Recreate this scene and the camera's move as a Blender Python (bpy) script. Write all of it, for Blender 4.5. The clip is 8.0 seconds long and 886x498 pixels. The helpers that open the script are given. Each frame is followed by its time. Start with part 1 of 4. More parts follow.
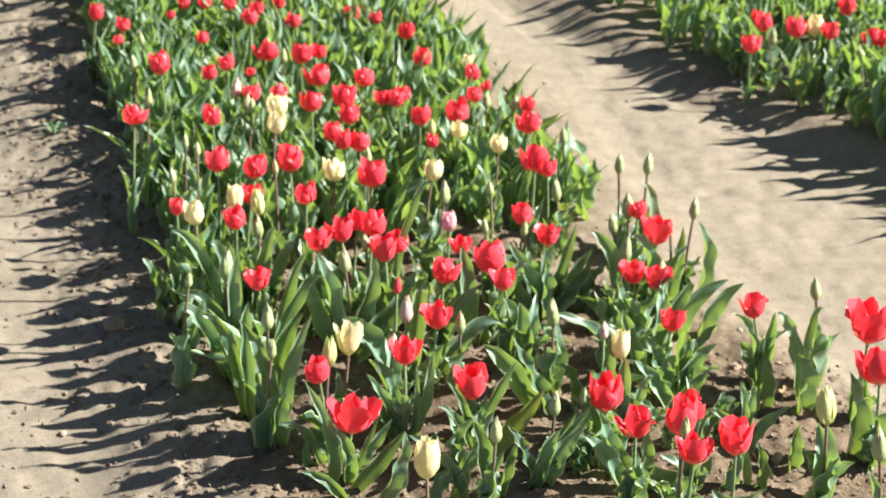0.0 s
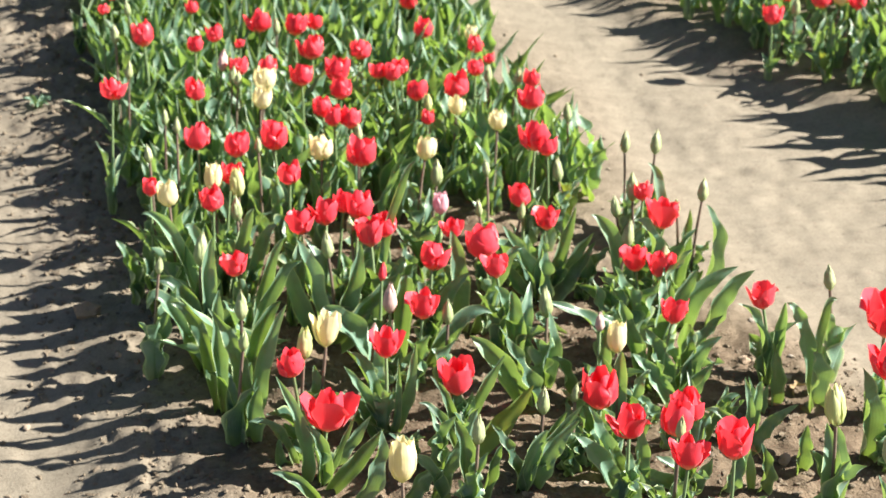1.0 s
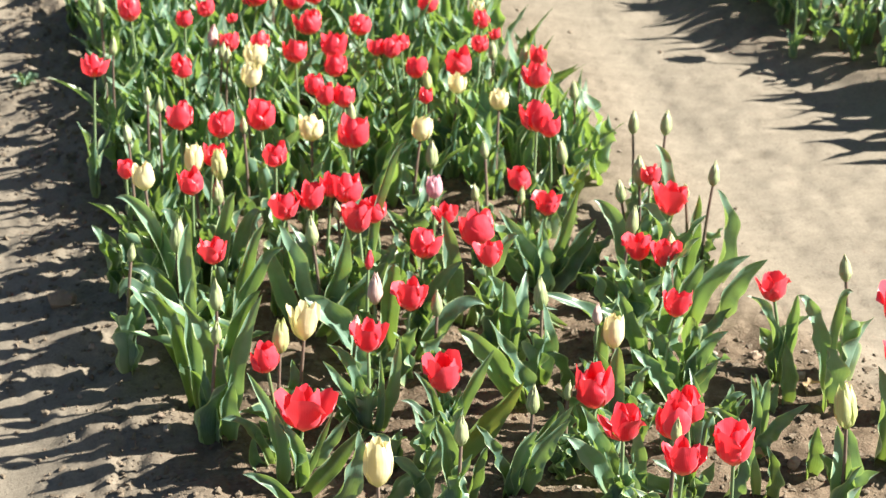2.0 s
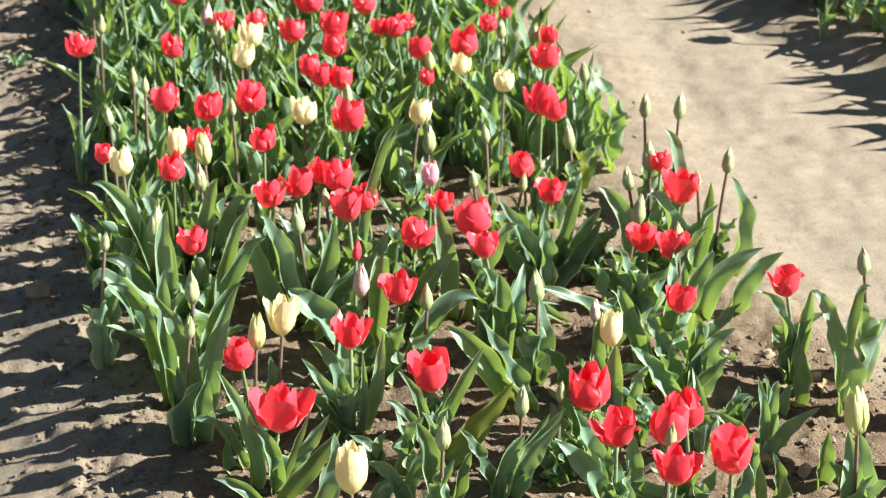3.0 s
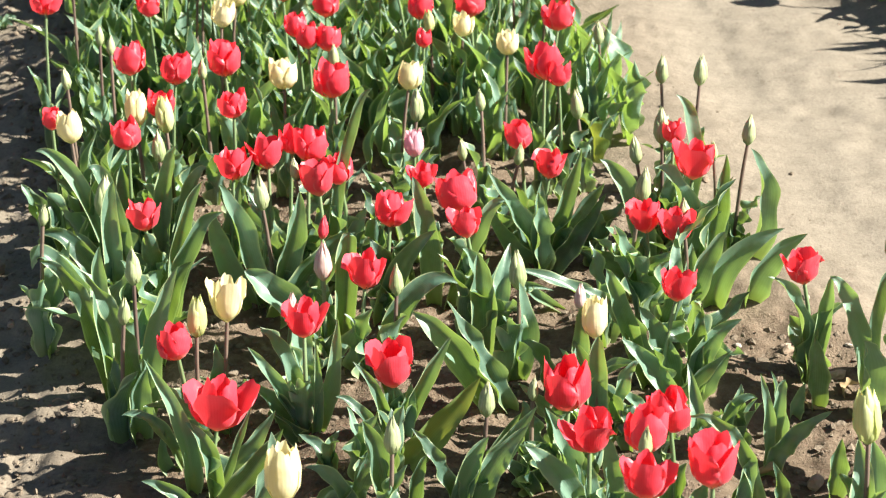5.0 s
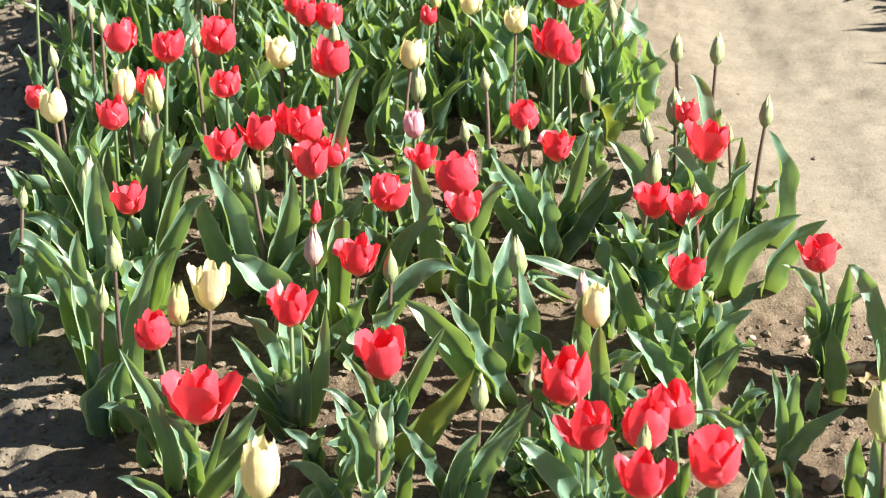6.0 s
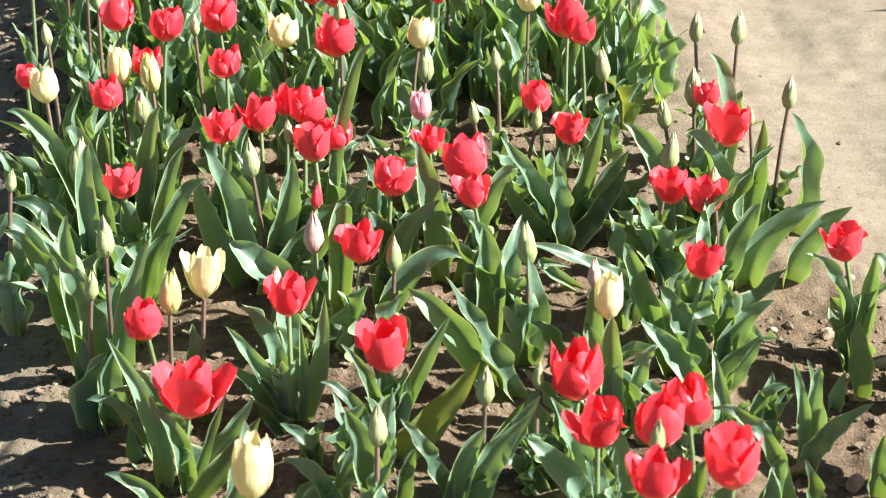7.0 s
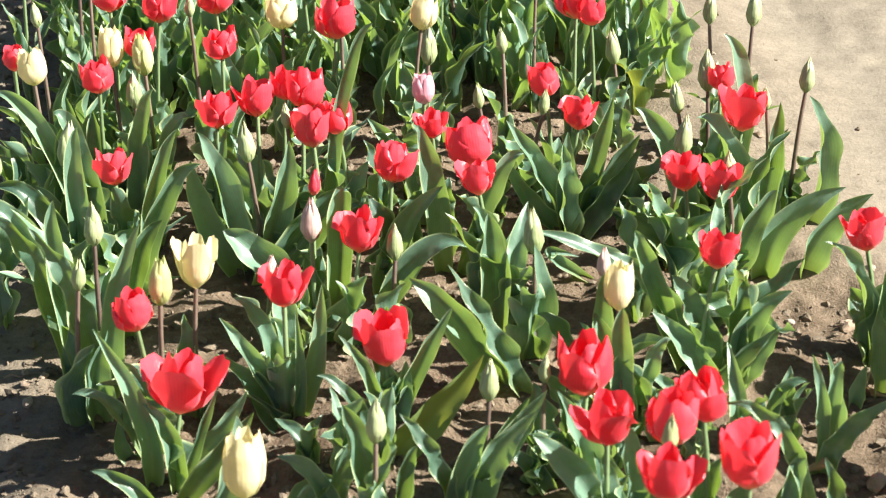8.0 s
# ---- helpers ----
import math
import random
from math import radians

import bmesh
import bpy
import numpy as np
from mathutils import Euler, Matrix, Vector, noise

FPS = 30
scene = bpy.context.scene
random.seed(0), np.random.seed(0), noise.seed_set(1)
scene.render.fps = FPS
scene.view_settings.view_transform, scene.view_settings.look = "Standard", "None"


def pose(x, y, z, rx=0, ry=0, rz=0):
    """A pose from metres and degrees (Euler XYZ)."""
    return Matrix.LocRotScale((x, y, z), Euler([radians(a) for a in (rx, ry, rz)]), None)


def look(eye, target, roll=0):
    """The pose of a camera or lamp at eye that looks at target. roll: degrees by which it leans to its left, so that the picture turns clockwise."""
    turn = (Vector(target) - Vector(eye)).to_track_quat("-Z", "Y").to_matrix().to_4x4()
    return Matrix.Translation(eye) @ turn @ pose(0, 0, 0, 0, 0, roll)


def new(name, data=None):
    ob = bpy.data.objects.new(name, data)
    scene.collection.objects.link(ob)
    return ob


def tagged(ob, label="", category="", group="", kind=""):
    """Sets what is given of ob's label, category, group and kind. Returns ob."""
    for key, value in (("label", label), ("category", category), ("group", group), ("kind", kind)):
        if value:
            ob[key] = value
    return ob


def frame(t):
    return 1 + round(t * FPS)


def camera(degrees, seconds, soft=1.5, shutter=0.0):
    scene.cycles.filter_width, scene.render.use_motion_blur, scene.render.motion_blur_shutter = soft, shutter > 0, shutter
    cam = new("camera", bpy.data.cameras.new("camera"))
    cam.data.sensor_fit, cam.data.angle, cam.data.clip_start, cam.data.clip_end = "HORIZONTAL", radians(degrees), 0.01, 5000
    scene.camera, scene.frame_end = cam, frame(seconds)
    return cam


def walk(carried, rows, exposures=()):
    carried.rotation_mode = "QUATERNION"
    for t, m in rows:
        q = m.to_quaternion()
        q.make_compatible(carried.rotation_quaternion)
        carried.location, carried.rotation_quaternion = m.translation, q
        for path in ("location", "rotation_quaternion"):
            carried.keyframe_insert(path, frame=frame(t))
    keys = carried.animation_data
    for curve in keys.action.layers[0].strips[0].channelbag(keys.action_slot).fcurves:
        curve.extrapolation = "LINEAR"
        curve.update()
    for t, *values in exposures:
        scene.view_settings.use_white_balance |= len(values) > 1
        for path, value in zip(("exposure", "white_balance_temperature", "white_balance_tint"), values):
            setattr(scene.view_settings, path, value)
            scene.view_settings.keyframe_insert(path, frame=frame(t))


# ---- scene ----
cam = camera(23, 8.0, soft=1.2)
cam.data.dof.use_dof = True
cam.data.dof.focus_distance = 2.85
cam.data.dof.aperture_fstop = 9.5

PATH = [
    (0, (-0.5275, -3.2437, 2.1094), (-0.1510, -0.6236, 0.6975), 2.60),
    (0.5, (-0.4477, -3.1320, 2.0624), (-0.1118, -0.5172, 0.6305), 2.30),
    (1, (-0.3713, -3.0249, 2.0166), (-0.0770, -0.4157, 0.5656), 1.98),
    (1.5, (-0.2998, -2.9265, 1.9681), (-0.0472, -0.3208, 0.5030), 1.64),
    (3, (-0.0889, -2.6554, 1.8237), (0.0163, -0.0560, 0.3297), 0.38),
    (3.5, (-0.0201, -2.5712, 1.7748), (0.0327, 0.0266, 0.2752), -0.09),
    (4, (0.0470, -2.4917, 1.7214), (0.0470, 0.1060, 0.2208), -0.55),
    (4.5, (0.1020, -2.4176, 1.6711), (0.0577, 0.1790, 0.1693), -0.88),
    (6, (0.2113, -2.2237, 1.5351), (0.0575, 0.3662, 0.0287), -1.73),
    (6.5, (0.2266, -2.1676, 1.4959), (0.0484, 0.4194, -0.0126), -1.91),
    (7, (0.2273, -2.1151, 1.4654), (0.0396, 0.4668, -0.0506), -1.91),
    (7.5, (0.2279, -2.0658, 1.4360), (0.0325, 0.5117, -0.0864), -1.96),
    (8, (0.2281, -2.0232, 1.4014), (0.0274, 0.5548, -0.1196), -2.00),
]
walk(cam, [(t, look(e, g, r)) for t, e, g, r in PATH], exposures=[(0.0, 1.76), (8.0, 1.76)])

# ---- light: a low sun from the side, slightly behind the flowers, and a clear sky ----
SUN_EL, SUN_AZ = radians(37), radians(92)  # azimuth from +y towards +x
world = bpy.data.worlds.new("sky")
scene.world = world
world.use_nodes = True
sky = world.node_tree.nodes.new("ShaderNodeTexSky")
sky.sky_type = "NISHITA"
sky.sun_disc = False
sky.sun_elevation, sky.sun_rotation = SUN_EL, SUN_AZ
back = world.node_tree.nodes["Background"]
back.inputs["Strength"].default_value = 0.0245
world.node_tree.links.new(sky.outputs["Color"], back.inputs["Color"])

lamp = bpy.data.lights.new("sun", "SUN")
lamp.energy, lamp.angle, lamp.color = 4.6, radians(0.6), (1.0, 0.93, 0.82)
sun = new("sun", lamp)
way = Vector((math.sin(SUN_AZ) * math.cos(SUN_EL), math.cos(SUN_AZ) * math.cos(SUN_EL), math.sin(SUN_EL)))
sun.matrix_world = look(way * 20, (0, 0, 0))


# ---- materials ----
class Nodes:
    """Short hand for building a node material."""

    def __init__(self, name):
        self.m = bpy.data.materials.new(name)
        self.m.use_nodes = True
        self.t = self.m.node_tree
        self.t.nodes.clear()
        self.out = self.n("ShaderNodeOutputMaterial")

    def n(self, kind, **values):
        node = self.t.nodes.new(kind)
        for key, v in values.items():
            node.inputs[key.replace("_", " ")].default_value = v
        return node

    def l(self, a, b):
        self.t.links.new(a, b)

    def noise(self, vec, scale, detail=4.0, rough=0.6):
        k = self.n("ShaderNodeTexNoise", Scale=scale, Detail=detail, Roughness=rough)
        self.l(vec, k.inputs["Vector"])
        return k.outputs["Fac"]

    def ramp(self, fac, *stops):
        r = self.n("ShaderNodeValToRGB")
        e = r.color_ramp.elements
        while len(e) < len(stops):
            e.new(0.5)
        for el, (p, c) in zip(e, stops):
            el.position, el.color = p, (*c, 1) if len(c) == 3 else c
        self.l(fac, r.inputs["Fac"])
        return r.outputs["Color"]

    def mix(self, fac, a, b, mode="MIX"):
        k = self.t.nodes.new("ShaderNodeMix")
        k.data_type, k.blend_type = "RGBA", mode
        for sock, v in ((k.inputs[0], fac), (k.inputs[6], a), (k.inputs[7], b)):
            if hasattr(v, "is_output"):
                self.l(v, sock)
            else:
                sock.default_value = v if isinstance(v, float) else (*v, 1)
        return k.outputs[2]

    def math(self, op, a, b=0.0):
        k = self.t.nodes.new("ShaderNodeMath")
        k.operation = op
        for sock, v in zip(k.inputs, (a, b)):
            if hasattr(v, "is_output"):
                self.l(v, sock)
            else:
                sock.default_value = v
        return k.outputs[0]

    def bump(self, height, strength, distance):
        k = self.n("ShaderNodeBump", Strength=strength, Distance=distance)
        self.l(height, k.inputs["Height"])
        return k.outputs["Normal"]


def soil_material():
    k = Nodes("dry_soil")
    pos = k.n("ShaderNodeNewGeometry").outputs["Position"]
    # share of bed soil, lowered where sunlight is painted into the ground's colour
    bed_tone = k.n("ShaderNodeAttribute")
    bed_tone.attribute_name = "loose"
    long = k.n("ShaderNodeMapping")
    long.inputs["Scale"].default_value = (0.55, 3.6, 1.0)
    k.l(pos, long.inputs["Vector"])
    big, mid, fine = k.noise(long.outputs[0], 9.0, 8.0, 0.68), k.noise(pos, 26.0, 6.0, 0.65), k.noise(pos, 210.0, 4.0, 0.7)
    path = k.ramp(k.math("ADD", k.math("MULTIPLY", big, 0.7), k.math("MULTIPLY", mid, 0.3)), (0.34, (0.238, 0.212, 0.169)), (0.66, (0.296, 0.265, 0.214)))
    bed = k.ramp(mid, (0.3, (0.120, 0.090, 0.063)), (0.72, (0.262, 0.206, 0.150)))
    c = k.mix(bed_tone.outputs["Fac"], path, bed)
    c = k.mix(0.40, c, k.ramp(fine, (0.32, (0.55, 0.52, 0.48)), (0.66, (1.15, 1.15, 1.15))), "MULTIPLY")
    spots = k.noise(pos, 75.0, 5.0, 0.75)
    c = k.mix(0.42, c, k.ramp(spots, (0.34, (0.5, 0.47, 0.44)), (0.46, (1.0, 1.0, 1.0)), (0.66, (1.0, 1.0, 1.0)), (0.74, (1.3, 1.28, 1.25))), "MULTIPLY")
    c = k.mix(0.2, c, k.ramp(mid, (0.35, (0.72, 0.7, 0.68)), (0.62, (1.08, 1.08, 1.08))), "MULTIPLY")
    b = k.n("ShaderNodeBsdfPrincipled", Roughness=0.95)
    b.inputs["Specular IOR Level"].default_value = 0.15
    k.l(c, b.inputs["Base Color"])
    h = k.math("ADD", k.math("MULTIPLY", mid, k.math("ADD", k.math("MULTIPLY", bed_tone.outputs["Fac"], 0.55), 0.25)), k.math("MULTIPLY", fine, 0.45))
    bump = k.n("ShaderNodeBump", Distance=0.010)
    k.l(k.math("ADD", k.math("MULTIPLY", bed_tone.outputs["Fac"], 0.6), 0.34), bump.inputs["Strength"])
    k.l(h, bump.inputs["Height"])
    k.l(bump.outputs["Normal"], b.inputs["Normal"])
    k.l(b.outputs[0], k.out.inputs[0])
    return k.m


def stone_material():
    k = Nodes("stone")
    pos = k.n("ShaderNodeNewGeometry").outputs["Position"]
    tint = k.n("ShaderNodeObjectInfo").outputs["Random"]
    fine = k.noise(pos, 120.0, 5.0, 0.7)
    c = k.ramp(tint, (0.0, (0.28, 0.21, 0.15)), (0.5, (0.38, 0.30, 0.23)), (1.0, (0.40, 0.36, 0.32)))
    c = k.mix(0.6, c, k.ramp(fine, (0.3, (0.6, 0.57, 0.53)), (0.7, (1.1, 1.1, 1.1))), "MULTIPLY")
    b = k.n("ShaderNodeBsdfPrincipled", Roughness=0.85)
    k.l(c, b.inputs["Base Color"])
    k.l(k.bump(fine, 0.5, 0.003), b.inputs["Normal"])
    k.l(b.outputs[0], k.out.inputs[0])
    return k.m


def leafy(name, dark, light, glow, translucent, rough, vein, tip=None, base=None, edge=None, spread=0.12, islands=False, gloss=0.5, velvet=0.0, bloom=(1.0, 0.75, 0.78, 1.0)):
    """A thin plant surface: colours along and across it, veins, and light that shines through."""
    k = Nodes(name)
    uv = k.n("ShaderNodeUVMap").outputs["UV"]
    s = k.n("ShaderNodeSeparateXYZ")
    k.l(uv, s.inputs[0])
    u, v = s.outputs["X"], s.outputs["Y"]
    pos = k.n("ShaderNodeNewGeometry").outputs["Position"]
    info = k.n("ShaderNodeNewGeometry").outputs["Random Per Island"] if islands else k.n("ShaderNodeObjectInfo").outputs["Random"]
    blot = k.noise(pos, 45.0, 4.0)
    shift = k.math("ADD", k.math("MULTIPLY", info, 0.6), k.math("MULTIPLY", blot, 0.7))
    c = k.ramp(shift, (0.3, dark), (0.85, light))
    # fine veins that run along the blade
    jit = k.math("ADD", k.math("MULTIPLY", u, vein), k.math("MULTIPLY", k.noise(pos, 20.0, 2.0), 2.5))
    line = k.math("ADD", k.math("MULTIPLY", k.math("SINE", jit), 0.5), 0.5)
    c = k.mix(k.math("MULTIPLY", line, spread), c, tuple(min(1, x * 1.9) for x in light))
    if base:
        c = k.mix(k.ramp(v, (0.02, (1, 1, 1)), (0.24, (0, 0, 0))), c, base)
    if tip:
        c = k.mix(k.ramp(v, (0.72, (0, 0, 0)), (1.0, (0.75, 0.75, 0.75))), c, tip)
    if edge:
        side = k.math("ABSOLUTE", k.math("SUBTRACT", k.math("MULTIPLY", u, 2.0), 1.0))
        c = k.mix(k.ramp(side, (0.82, (0, 0, 0)), (1.0, (0.9, 0.9, 0.9))), c, edge)
    b = k.n("ShaderNodeBsdfPrincipled", Roughness=rough)
    b.inputs["Specular IOR Level"].default_value = gloss
    b.inputs["Sheen Weight"].default_value = velvet
    b.inputs["Sheen Roughness"].default_value = 0.4
    b.inputs["Sheen Tint"].default_value = bloom
    k.l(c, b.inputs["Base Color"])
    ripple = k.noise(pos, 95.0, 3.0, 0.6)
    k.l(k.bump(k.math("ADD", k.math("MULTIPLY", line, 0.05), k.math("ADD", blot, k.math("MULTIPLY", ripple, 0.5))), 0.45, 0.0026), b.inputs["Normal"])
    tr = k.n("ShaderNodeBsdfTranslucent")
    k.l(k.mix(0.75, c, glow), tr.inputs["Color"])
    mx = k.n("ShaderNodeMixShader", Fac=translucent)
    k.l(b.outputs[0], mx.inputs[1])
    k.l(tr.outputs[0], mx.inputs[2])
    k.l(mx.outputs[0], k.out.inputs[0])
    return k.m


SOIL, STONE = soil_material(), stone_material()
# edge: the leaf's pale margin, brightened further to paint in a sunlit rim
GREEN = dict(dark=(0.011, 0.050, 0.037), light=(0.165, 0.290, 0.218), glow=(0.42, 0.64, 0.06), translucent=0.27, rough=0.40, vein=90,
             edge=(0.58, 0.70, 0.38), base=(0.24, 0.31, 0.12), gloss=1.0, spread=0.12, velvet=0.05, bloom=(0.82, 0.95, 1.0, 1.0))
LEAF = leafy("tulip_leaf", **GREEN)
FAR_LEAF = leafy("far_tulip_leaf", islands=True, **{**GREEN, "gloss": 0.7, "rough": 0.45, "translucent": 0.36})
STEM = leafy("green_stem", (0.13, 0.21, 0.09), (0.21, 0.30, 0.15), (0.2, 0.35, 0.05), 0.1, 0.45, 30)
DARK_STEM = leafy("purple_stem", (0.11, 0.075, 0.065), (0.19, 0.145, 0.115), (0.2, 0.15, 0.08), 0.05, 0.45, 30, base=(0.12, 0.19, 0.07))
RED = leafy("red_petal", (0.75, 0.020, 0.045), (0.89, 0.070, 0.108), (1.0, 0.05, 0.06), 0.34, 0.40, 110, spread=0.18, gloss=0.5, velvet=0.28, tip=(0.88, 0.10, 0.15), base=(0.75, 0.45, 0.18),
            edge=(0.90, 0.24, 0.29))
CREAM = leafy("cream_petal", (0.80, 0.73, 0.40), (0.88, 0.82, 0.55), (0.95, 0.86, 0.45), 0.34, 0.45, 50, spread=0.1, base=(0.55, 0.58, 0.22))
GREENISH = leafy("greenish_cream_petal", (0.50, 0.57, 0.22), (0.65, 0.68, 0.34), (0.72, 0.80, 0.28), 0.3, 0.45, 50, base=(0.34, 0.42, 0.14))
BUD = leafy("green_bud_petal", (0.29, 0.38, 0.17), (0.43, 0.50, 0.27), (0.45, 0.55, 0.18), 0.25, 0.45, 40, spread=0.25,
            tip=(0.60, 0.60, 0.39), base=(0.28, 0.38, 0.16), edge=(0.56, 0.58, 0.38))
PINK = leafy("pink_bud_petal", (0.60, 0.42, 0.37), (0.76, 0.53, 0.50), (0.75, 0.45, 0.40), 0.28, 0.45, 40, spread=0.3,
             base=(0.42, 0.44, 0.28), edge=(0.72, 0.58, 0.5))
PINK_CUP = leafy("pale_pink_petal", (0.74, 0.36, 0.46), (0.86, 0.52, 0.60), (0.9, 0.5, 0.55), 0.3, 0.45, 50, spread=0.15, base=(0.70, 0.55, 0.50), edge=(0.88, 0.66, 0.70))
DEAD = leafy("dry_leaf", (0.30, 0.20, 0.10), (0.45, 0.34, 0.2), (0.4, 0.3, 0.15), 0.2, 0.7, 50)


# ---- ground ----
def lattice(seed, size=64):
    return np.random.RandomState(seed).rand(size, size)


def value_noise(x, y, step, seed):
    """Smooth noise between -1 and 1 with bumps about step metres wide."""
    g = lattice(seed)
    n = len(g)
    x, y = x / step, y / step
    i, j = np.floor(x).astype(int), np.floor(y).astype(int)
    a, b = x - i, y - j
    a, b = a * a * (3 - 2 * a), b * b * (3 - 2 * b)
    i0, i1, j0, j1 = i % n, (i + 1) % n, j % n, (j + 1) % n
    return 2 * ((g[i0, j0] * (1 - a) + g[i1, j0] * a) * (1 - b) + (g[i0, j1] * (1 - a) + g[i1, j1] * a) * b) - 1


def left_edge(y):
    return -0.43 - 0.185 * y


def right_edge(y):
    return 0.60 - 0.27 * y


def far_bed_edge(y):
    return np.interp(y, (-1.0, 0.4, 0.8, 1.05, 1.37, 1.95, 3.5, 9.0), (1.70, 1.38, 1.25, 1.12, 0.78, 0.50, -0.15, -2.0))


def lie(x, y):
    """The lie of the land without its roughness: it rises slightly away from the path's near end."""
    dip = (1 - smooth(-0.76, -0.38, x)) * (1 - smooth(0.08, 0.42, y))
    mound = smooth(-0.22, 0.05, x) * (1 - smooth(0.36, 0.58, x)) * smooth(-0.5, -0.2, y) * (1 - smooth(0.12, 0.42, y))
    return -0.037 + 0.03 * np.clip(x, -3, 3) + 0.04 * np.clip(y, -3, 2) - 0.026 * dip + 0.028 * mound


def smooth(a, b, v):
    k = np.clip((v - a) / (b - a), 0, 1)
    return k * k * (3 - 2 * k)


def bedness(x, y):
    wob = 0.035 * value_noise(x, y, 0.14, 5)
    main = smooth(left_edge(y) - 0.30, left_edge(y) + 0.07, x + wob) * (1 - smooth(right_edge(y) - 0.04, right_edge(y) + 0.26, x + wob - 0.09 * (1 - smooth(-0.05, 0.4, y))))
    far = smooth(far_bed_edge(y) - 0.12, far_bed_edge(y) + 0.03, x + wob) * (1 - smooth(far_bed_edge(y) + 0.95, far_bed_edge(y) + 1.1, x + wob))
    return np.maximum(main, far)


def ground_height(x, y):
    x, y = np.asarray(x, float), np.asarray(y, float)
    k = bedness(x, y)
    z = lie(x, y) - 0.032 * (1 - k)
    fade = smooth(-4.0, -1.0, x) * (1 - smooth(1.5, 4.0, x)) * smooth(-3.5, -0.6, y) * (1 - smooth(2.4, 5.0, y))
    fade = np.where((x > -1.16) & (x < 1.56) & (y > -0.61) & (y < 2.41), 1.0, fade * 0.4)
    clod = np.abs(value_noise(x, y, 0.035, 1)) + 0.5 * np.abs(value_noise(x + 3, y, 0.017, 2))
    rough = k * (0.010 * clod + 0.014 * value_noise(x, y, 0.12, 3) + 0.006 * value_noise(x, y, 0.055, 9) - 0.004)
    rim = k * (1 - k) * 4
    rough = rough + rim * 0.006 * clod * smooth(0.02, 0.3, k)
    rough = rough + (1 - k) * (0.006 * value_noise(x, y, 0.22, 4) + 0.0022 * value_noise(x, y, 0.03, 6) + 0.0020 * value_noise(x, y, 0.075, 8) + 0.0032 * value_noise(x * 0.4, y, 0.03, 12))
    rough = rough * (1 - 0.7 * smooth(right_edge(y) - 0.12, right_edge(y) + 0.02, x) * smooth(0.2, 0.5, y) * (k > 0.001))
    return z + rough * fade


def build_ground():
    far = [0.03, 0.07, 0.12, 0.18, 0.26, 0.36, 0.5, 0.7, 1, 1.4, 2, 3, 5, 9, 20, 60, 200, 800, 2500]
    xs = np.concatenate([[-1.15 - d for d in reversed(far)], np.arange(-1.15, 1.551, 0.0085), [1.55 + d for d in far]])
    ys = np.concatenate([[-0.6 - d for d in reversed(far)], np.arange(-0.6, 2.401, 0.0085), [2.4 + d for d in far]])
    gx, gy = np.meshgrid(xs, ys)
    gz = ground_height(gx, gy)
    n, m = gx.shape
    verts = np.stack([gx, gy, gz], -1).reshape(-1, 3)
    a = (np.arange(n - 1)[:, None] * m + np.arange(m - 1)[None]).ravel()
    faces = np.stack([a, a + 1, a + m + 1, a + m], -1)
    me = bpy.data.meshes.new("ground")
    me.from_pydata(verts.tolist(), [], faces.tolist())
    # right shoulder painted paler as if sunlit; left flank also lightened towards the path
    at = me.attributes.new("loose", "FLOAT", "POINT")
    at.data.foreach_set("value", np.clip(bedness(gx, gy) * (1 - 0.5 * smooth(0.3, 0.6, gx + 0.3 * gy) * smooth(0.15, 0.6, gy)) * (0.35 + 0.65 * smooth(left_edge(gy) - 0.04, left_edge(gy) + 0.14, gx)), 0, 1).astype(np.float32).ravel())
    me.polygons.foreach_set("use_smooth", np.ones(len(faces), bool))
    me.materials.append(SOIL)
    return tagged(new("ground", me), "dry pale brown soil path beside loose crumbly raised flower beds", "ground", kind="structure")


build_ground()


# ---- building blocks ----
def grid_mesh(name, material, rows, cols, place):
    """A smooth sheet: place(u, v) gives a point for u across and v along, each 0 to 1. UVs follow u and v."""
    me = bpy.data.meshes.new(name)
    pts = [place(j / cols, i / rows) for i in range(rows + 1) for j in range(cols + 1)]
    w = cols + 1
    faces = [(i * w + j, i * w + j + 1, (i + 1) * w + j + 1, (i + 1) * w + j) for i in range(rows) for j in range(cols)]
    me.from_pydata(pts, [], faces)
    uv = me.uv_layers.new(name="UVMap")
    co = np.array([(j / cols, i / rows) for f in range(len(faces)) for i, j in [divmod(q, w) for q in faces[f]]], np.float32)
    uv.data.foreach_set("uv", co.ravel())
    me.polygons.foreach_set("use_smooth", np.ones(len(faces), bool))
    me.materials.append(material)
    return me


def part(name, me, parent, m=None, label=""):
    """Links a mesh as one part under its thing (or under a part)."""
    ob = new(name, me)
    ob.parent = parent
    if m is not None:
        ob.matrix_basis = m
    if label:
        ob["label"] = label
    return ob


